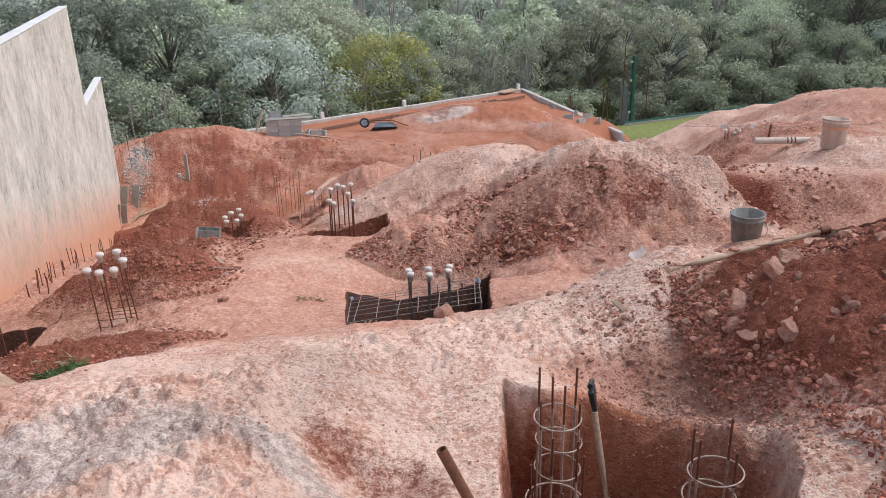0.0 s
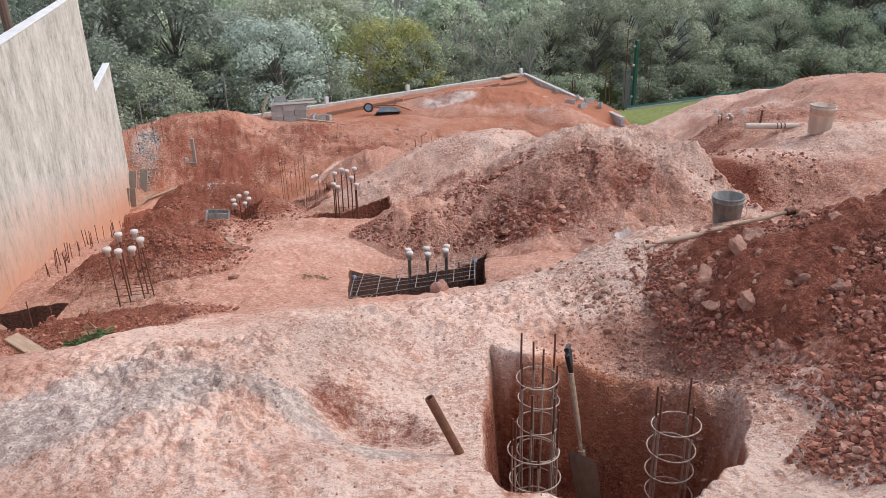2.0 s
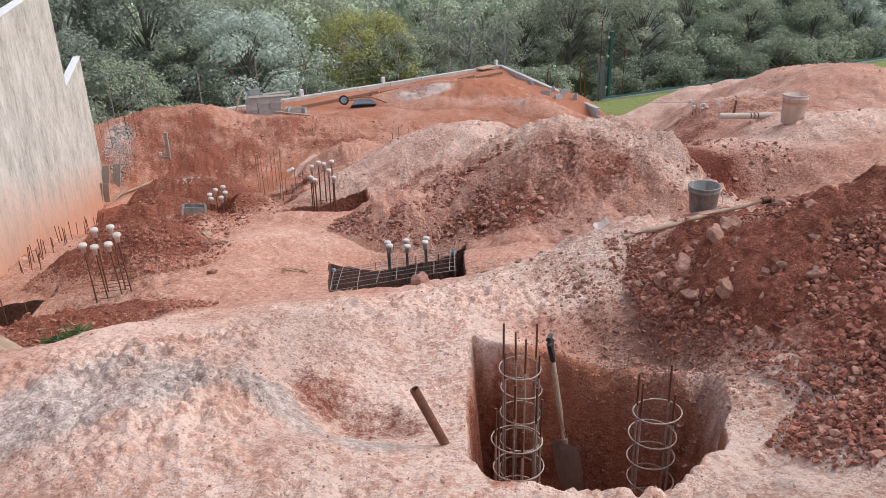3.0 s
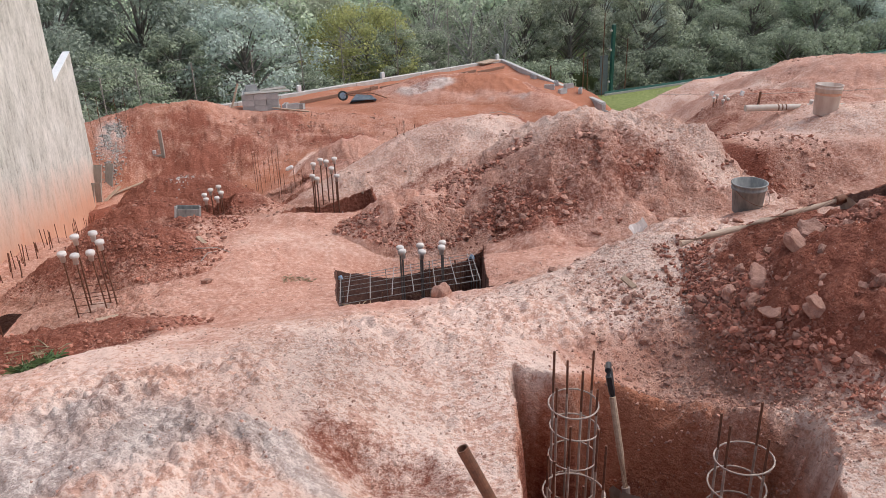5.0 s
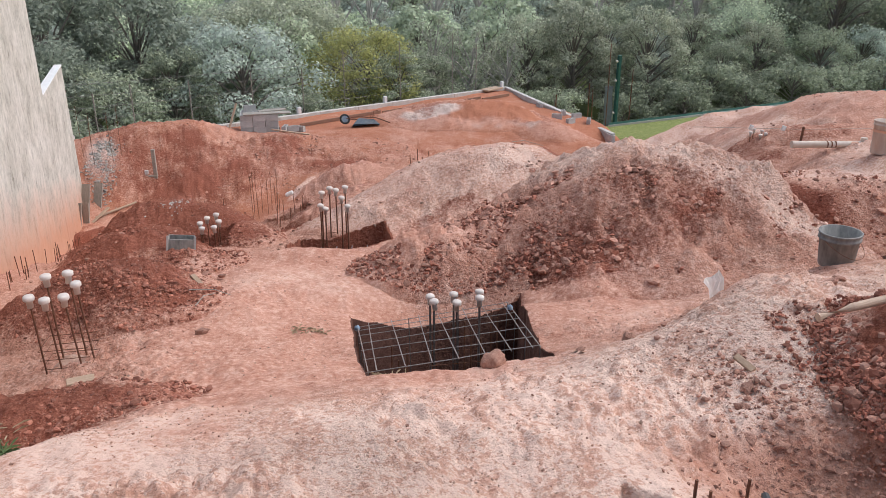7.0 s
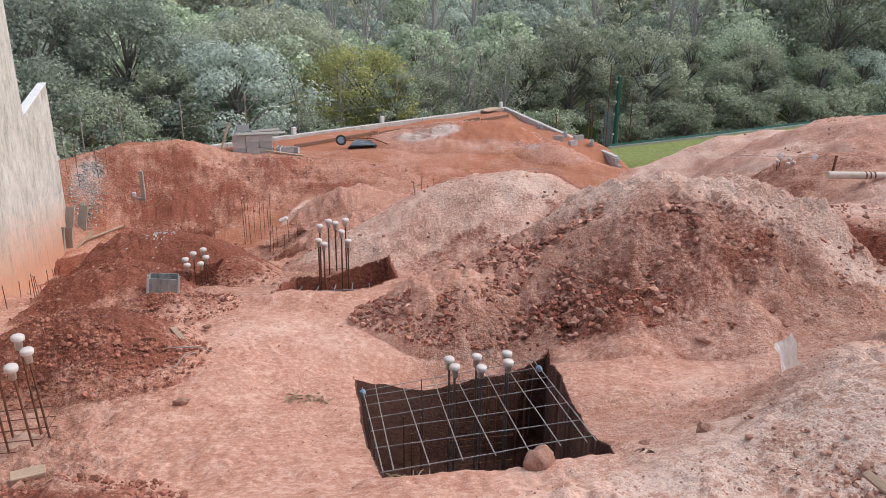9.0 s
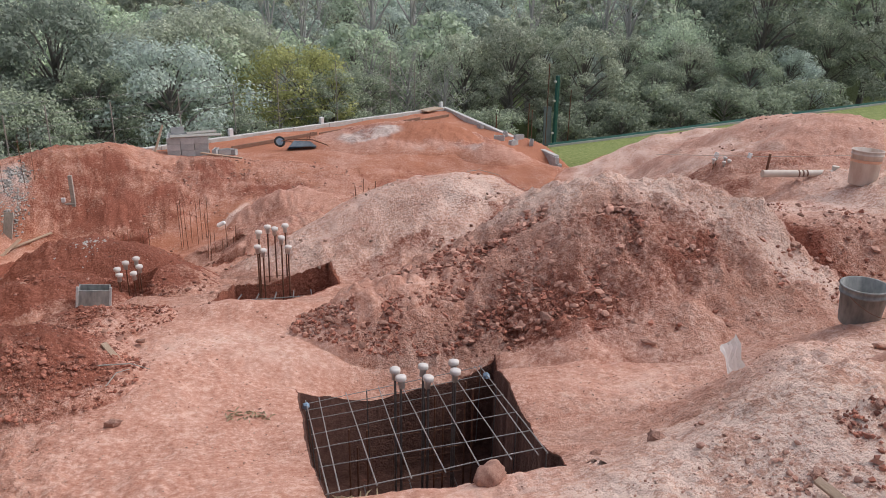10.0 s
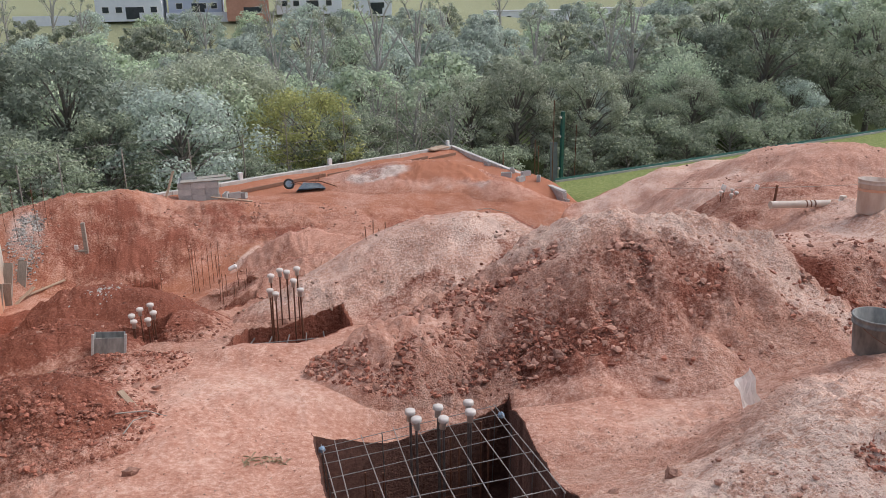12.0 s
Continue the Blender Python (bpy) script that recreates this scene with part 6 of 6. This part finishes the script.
LEAVES = {
    "dark": leaf_material("dark_green_leaves", (0.225, 0.259, 0.207), (0.481, 0.532, 0.423)),
    "mid": leaf_material("green_leaves", (0.263, 0.301, 0.222), (0.555, 0.604, 0.437)),
    "silver": leaf_material("silvery_leaves", (0.400, 0.458, 0.397), (0.763, 0.832, 0.733)),
    "yellow": leaf_material("yellow_green_leaves", (0.422, 0.437, 0.183), (0.842, 0.813, 0.350)),
    # the two hazy entries are lightened and greyed: distance haze painted into the leaves
    "hazy_dark": leaf_material("haze_tinted_dark_leaves", (0.348, 0.398, 0.340), (0.724, 0.785, 0.684)),
    "hazy_mid": leaf_material("haze_tinted_green_leaves", (0.383, 0.457, 0.326), (0.823, 0.897, 0.674)),
    "olive": leaf_material("olive_grey_leaves", (0.291, 0.323, 0.233), (0.651, 0.666, 0.523)),
}


def tree_meshes(seed, height, spread, lobes, leaves, leaf, bark, foliage, bare=False, start=0.35):
    """Trunk with limbs, and a crown of leaf sprays set round the ends of the limbs."""
    r = random.Random(seed)
    bm = bmesh.new()
    top = Vector((r.uniform(-0.3, 0.3), r.uniform(-0.3, 0.3), height * 0.8))
    spine = [Vector((0, 0, -0.4)), Vector((r.uniform(-0.15, 0.15), r.uniform(-0.15, 0.15), height * 0.3)), Vector((top.x * 0.6, top.y * 0.6, height * 0.55)), top]
    r0 = 0.022 * height + 0.03
    add_tube(bm, spine, (r0, r0 * 0.75, r0 * 0.5, r0 * 0.15), 6)
    ends = []
    for k in range(lobes):
        f = start + (0.98 - start) * (k + r.random() * 0.6) / lobes
        a = k * 2.4 + r.uniform(-0.5, 0.5)
        wide = spread * (0.45 + 0.65 * math.sin(min(1, (f - start) / (1 - start) * 0.9 + 0.18) * math.pi)) * r.uniform(0.75, 1.15)
        root = Vector((top.x * f * 0.7, top.y * f * 0.7, height * max(0.18, f * 0.75 - 0.08)))
        tip = Vector((wide * math.cos(a), wide * math.sin(a), height * f + r.uniform(-0.2, 0.2)))
        mid = root.lerp(tip, 0.5) + Vector((0, 0, 0.12 * height * r.uniform(0.0, 0.5)))
        add_tube(bm, (root, mid, tip), (r0 * 0.34, r0 * 0.2, r0 * 0.06), 4)
        ends.append((tip, wide))
        for j in range(4 if bare else 1):
            p = mid.lerp(tip, r.uniform(0.1, 0.8))
            q = p + Vector((r.uniform(-1, 1), r.uniform(-1, 1), r.uniform(0.2, 1.3))) * spread * 0.4
            add_tube(bm, (p, p.lerp(q, 0.5) + Vector((r.uniform(-0.1, 0.1), r.uniform(-0.1, 0.1), 0.08)), q), (r0 * 0.13, r0 * 0.08, r0 * 0.03), 4)
    me_trunk = bpy.data.meshes.new("trunk")
    bm.to_mesh(me_trunk)
    bm.free()
    me_trunk.materials.append(bark)
    g = np.random.RandomState(seed)
    ends_xyz = np.array([e for e, w in ends])
    pick = g.randint(0, len(ends), leaves)
    size = np.array([0.30 * spread * r.uniform(0.75, 1.35) for e in ends])[pick]
    way = g.randn(leaves, 3)
    way /= np.linalg.norm(way, axis=1, keepdims=True)
    radius = size * g.rand(leaves) ** 0.45
    centre = ends_xyz[pick] + way * radius[:, None] * np.array([1.15, 1.15, 0.72])
    facing = way * 0.9 + g.randn(leaves, 3) * 0.55 + np.array([0, 0, 0.55])
    facing /= np.linalg.norm(facing, axis=1, keepdims=True)
    side = np.cross(facing, g.randn(leaves, 3))
    side /= np.linalg.norm(side, axis=1, keepdims=True)
    up = np.cross(facing, side)
    s = leaf * g.uniform(0.6, 1.35, (leaves, 1))
    a, b = side * s, up * s * 0.5
    bend = facing * s * 0.25
    quad = np.stack([centre - a, centre - b + bend, centre + a, centre + b + bend], 1).reshape(-1, 3)
    me = bpy.data.meshes.new("crown")
    me.vertices.add(len(quad))
    me.vertices.foreach_set("co", quad.ravel().astype(np.float32))
    me.loops.add(leaves * 4)
    me.loops.foreach_set("vertex_index", np.arange(leaves * 4, dtype=np.int32))
    me.polygons.add(leaves)
    me.polygons.foreach_set("loop_start", np.arange(0, leaves * 4, 4, dtype=np.int32))
    me.update(calc_edges=True)
    me.materials.append(foliage)
    return me_trunk, me


KINDS = {
    "dark_a": (tree_meshes(1, 7.2, 2.5, 34, 9500, 0.10, BARK, LEAVES["dark"]), "dark green broadleaved tree in the valley wood"),
    "dark_b": (tree_meshes(2, 8.0, 2.3, 32, 9500, 0.105, BARK, LEAVES["dark"]), "tall dark green tree in the valley wood"),
    "mid_a": (tree_meshes(3, 6.0, 2.3, 32, 9000, 0.09, BARK, LEAVES["mid"], start=0.25), "bushy green tree in the valley wood"),
    "mid_b": (tree_meshes(4, 7.5, 2.2, 30, 9000, 0.095, BARK, LEAVES["mid"]), "green tree with loose crown in the valley wood"),
    "silver": (tree_meshes(5, 5.6, 2.6, 34, 11000, 0.088, BARK, LEAVES["silver"], start=0.28), "broad tree with pale silvery leaves"),
    "yellow": (tree_meshes(6, 5.4, 2.5, 30, 9000, 0.08, BARK, LEAVES["yellow"], start=0.42), "tree with yellowish green crown and thin stems"),
    "olive": (tree_meshes(7, 7.0, 2.1, 32, 9000, 0.09, BARK, LEAVES["olive"], start=0.25), "greyish olive tree with upright sprays"),
    "bare": (tree_meshes(8, 6.6, 1.9, 20, 900, 0.10, BARK_PALE, LEAVES["olive"], True), "nearly leafless grey tree with fine twigs"),
    "trunk": (tree_meshes(9, 12.0, 1.7, 9, 350, 0.14, BARK_PALE, LEAVES["olive"], True, start=0.55), "slender nearly bare tree with a tall pale trunk"),
    "umbrella": (tree_meshes(14, 7.6, 3.3, 30, 10000, 0.11, BARK_PALE, LEAVES["olive"], start=0.74), "spreading tree with flat grey green crown and pale limbs"),
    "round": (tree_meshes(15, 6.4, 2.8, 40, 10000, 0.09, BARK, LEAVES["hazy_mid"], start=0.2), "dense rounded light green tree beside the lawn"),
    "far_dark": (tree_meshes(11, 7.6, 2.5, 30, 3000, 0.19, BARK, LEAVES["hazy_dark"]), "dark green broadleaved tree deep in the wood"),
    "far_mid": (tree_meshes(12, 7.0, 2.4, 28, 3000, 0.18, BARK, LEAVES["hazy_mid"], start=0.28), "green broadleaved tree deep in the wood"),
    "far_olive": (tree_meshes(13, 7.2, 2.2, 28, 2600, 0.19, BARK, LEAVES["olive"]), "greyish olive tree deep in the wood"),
    "shrub": (tree_meshes(10, 3.2, 1.9, 24, 4200, 0.10, BARK, LEAVES["mid"], start=0.15), "low green shrub at the edge of the wood"),
}


def tree(kind, x, y, scale, turn, group, drop=0.0):
    (trunk_mesh, crown_mesh), label = KINDS[kind]
    z = float(ground_height(x, y)) - drop
    ob = new("shrub" if kind == "shrub" else "tree")
    ob.matrix_basis = pose(x, y, z, 0, 0, turn) @ Matrix.Diagonal((scale, scale, scale, 1))
    tagged(ob, label, "shrub" if kind == "shrub" else "tree", group)
    for name, me in (("trunk", trunk_mesh), ("crown", crown_mesh)):
        p = new(name, me)
        p.parent = ob
    return ob


FRONT = (("silver", -5.4, 43.5, 1.22), ("yellow", 1.2, 47.5, 1.15), ("dark_a", -10.5, 45.0, 1.25), ("dark_b", -14.0, 42.0, 1.15), ("mid_b", -8.3, 41.5, 0.8), ("olive", 14.4, 50.5, 1.05), ("olive", 11.6, 51.5, 0.95), ("bare", 7.6, 50.5, 0.95), ("bare", 9.6, 49.0, 0.85),
         ("bare", 5.6, 53.0, 1.0), ("silver", 21.5, 58.0, 1.0), ("round", 28.6, 56.0, 1.08), ("dark_a", 38.0, 60.0, 1.1), ("umbrella", -4.2, 51.5, 1.05), ("dark_b", -3.6, 58.5, 1.0), ("silver", -1.5, 57.0, 1.05), ("mid_a", 4.6, 49.5, 0.8), ("mid_b", 17.6, 54.0, 0.95), ("dark_b", 33.5, 62.0, 1.1),
         ("trunk", -0.3, 61.0, 0.9), ("trunk", 2.1, 63.0, 0.95), ("trunk", 7.3, 64.0, 1.1), ("trunk", 19.6, 63.0, 0.95), ("trunk", 25.4, 62.0, 1.0), ("trunk", 28.6, 65.0, 1.05), ("trunk", 42.0, 66.0, 1.0), ("trunk", 11.5, 70.0, 1.1), ("mid_b", 2.8, 46.0, 0.7), ("mid_a", -2.4, 43.0, 0.62), ("shrub", 6.3, 46.0, 0.9), ("shrub", 9.5, 46.5, 0.9), ("shrub", 12.0, 46.0, 0.9),
         ("shrub", 18.5, 47.5, 1.0), ("shrub", 22.5, 48.5, 1.2), ("mid_a", 24.5, 51.0, 0.8), ("shrub", -0.5, 42.0, 0.9), ("dark_a", 24.0, 63.0, 1.0), ("olive", 44.0, 62.0, 1.0), ("shrub", 16.0, 45.6, 0.8), ("shrub", 19.8, 45.8, 0.9), ("shrub", 24.0, 46.5, 0.9), ("shrub", 27.2, 47.0, 1.1), ("shrub", 30.5, 47.5, 1.0), ("shrub", 34.0, 48.0, 1.1), ("mid_a", 31.5, 51.5, 0.9), ("olive", 27.5, 52.5, 0.85), ("silver", 35.5, 53.0, 0.9), ("mid_b", 40.0, 55.0, 0.9), ("dark_a", -17.5, 46.0, 1.2), ("dark_a", -12.6, 36.5, 0.95), ("mid_a", -10.4, 37.5, 0.9), ("shrub", -9.4, 33.0, 1.1), ("shrub", -11.6, 32.5, 1.3), ("shrub", -8.3, 35.5, 1.1), ("dark_b", -15.0, 37.0, 0.95))
for kind, x, y, scale in FRONT:
    tree(kind, x, y, scale, rnd.uniform(0, 360), "trees at the edge of the wood")
for row, y in enumerate((41.5, 50, 56, 62, 69, 77, 86, 96, 108, 121, 136, 150)):
    step = 3.6 + 0.022 * y + 1.3 * (y > 60) + 0.8 * (80 < y < 130)
    x = -0.62 * y - 4
    while x < 0.78 * y + 6:
        px, py = x + rnd.uniform(-1, 1), y + rnd.uniform(-2.2, 2.2)
        x += step * rnd.uniform(0.8, 1.25)
        if y < 49 and px > -6:
            continue
        if any(math.hypot(px - a, py - b) < 2.6 for kind, a, b, s in FRONT):
            continue
        east = px > 0.3 * py
        # deep rows take the far kinds, whose hazy leaves carry painted distance haze
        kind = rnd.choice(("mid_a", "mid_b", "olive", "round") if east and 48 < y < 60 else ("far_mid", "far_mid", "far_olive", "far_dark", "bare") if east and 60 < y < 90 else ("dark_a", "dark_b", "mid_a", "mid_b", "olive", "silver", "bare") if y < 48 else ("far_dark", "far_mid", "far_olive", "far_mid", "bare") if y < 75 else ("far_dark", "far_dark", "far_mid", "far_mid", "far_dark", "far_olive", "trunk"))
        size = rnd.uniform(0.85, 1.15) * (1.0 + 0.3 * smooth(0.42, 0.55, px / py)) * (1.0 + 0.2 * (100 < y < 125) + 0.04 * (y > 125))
        tree(kind, px, py, size, rnd.uniform(0, 360), "trees of the valley wood")


# ---- houses on the far slope ----
WHITE = plain("white_house_paint", (0.66, 0.68, 0.74), (0.80, 0.81, 0.85), 0.8, 0.0, 1.5, 0.0)
LILAC = plain("pale_blue_house_paint", (0.42, 0.46, 0.60), (0.54, 0.58, 0.70), 0.8, 0.0, 1.5, 0.0)
BRICK = plain("raw_brickwork", (0.42, 0.20, 0.14), (0.58, 0.31, 0.23), 0.9, 0.0, 2.0, 0.0)
GLASS = plain("dark_window_glass", (0.02, 0.025, 0.03), (0.05, 0.06, 0.07), 0.15, 0.0, 2.0, 0.0)
ROOF = plain("pale_roof_slab", (0.50, 0.50, 0.52), (0.66, 0.66, 0.68), 0.8, 0.0, 2.0, 0.0)


def house(x, y, width, depth, storeys, mat, label, columns):
    z = float(ground_height(x, y)) - 0.5
    home = thing("house", pose(x, y, z), label, "house", "houses on the far slope")
    h = 3.1 * storeys + 0.5
    bm = bmesh.new()
    add_box(bm, (width, depth, h), (0, 0, h / 2), bevel=0.03)
    part("wall", bm, mat, home)
    bm = bmesh.new()
    add_box(bm, (width + 0.5, depth + 0.5, 0.35), (0, 0, h + 0.17), bevel=0.03)
    part("roof", bm, ROOF, home)
    for s in range(storeys):
        for c in columns:
            bm = bmesh.new()
            add_box(bm, (1.3, 0.12, 1.2), (c * width / 2, -depth / 2, 2.1 + 3.1 * s), bevel=0.02)
            w = part("window", bm, COPING, home)
            bm = bmesh.new()
            add_box(bm, (1.12, 0.06, 1.02), (c * width / 2, -depth / 2 - 0.05, 2.1 + 3.1 * s))
            part("pane", bm, GLASS, w)
    bm = bmesh.new()
    add_box(bm, (2.4, 0.15, 2.2), (0.05 * width, -depth / 2, 1.5), bevel=0.02)
    part("door", bm, GLASS, home)
    return home


house(-26.5, 172, 12, 8, 2, WHITE, "white two storey house on the far slope", (-0.7, -0.3, 0.35, 0.75))
house(-14.5, 174, 10, 8, 2, LILAC, "pale blue two storey house on the far slope", (-0.6, 0.3, 0.7))
house(-4.5, 171, 8, 8, 2, BRICK, "unplastered brick house on the far slope", (0.5,))
house(7.5, 175, 13, 8, 2, WHITE, "white house with dark windows on the far slope", (-0.75, -0.4, 0.1, 0.6))
house(20.5, 173, 7, 7, 1, WHITE, "small white house behind trees", (0.4,))
house(64.0, 205, 20, 9, 1, WHITE, "long low white house on the far slope", (-0.6, -0.2, 0.5))
house(86.0, 205, 16, 9, 1, WHITE, "low modern white house on the far slope", (-0.5, 0.2, 0.6))
for x, y, w in ((-40.0, 168.0, 14), (-14.0, 169.0, 12)):
    bm = bmesh.new()
    add_box(bm, (w, 0.2, 2.2), (0, 0, 1.1), bevel=0.02)
    ob = part("garden_wall", bm, WHITE)
    ob.matrix_basis = pose(x, y, float(ground_height(x, y)) - 0.4, 0, 0, 1)
    tagged(ob, "long white garden wall below the houses", "wall", kind="structure")
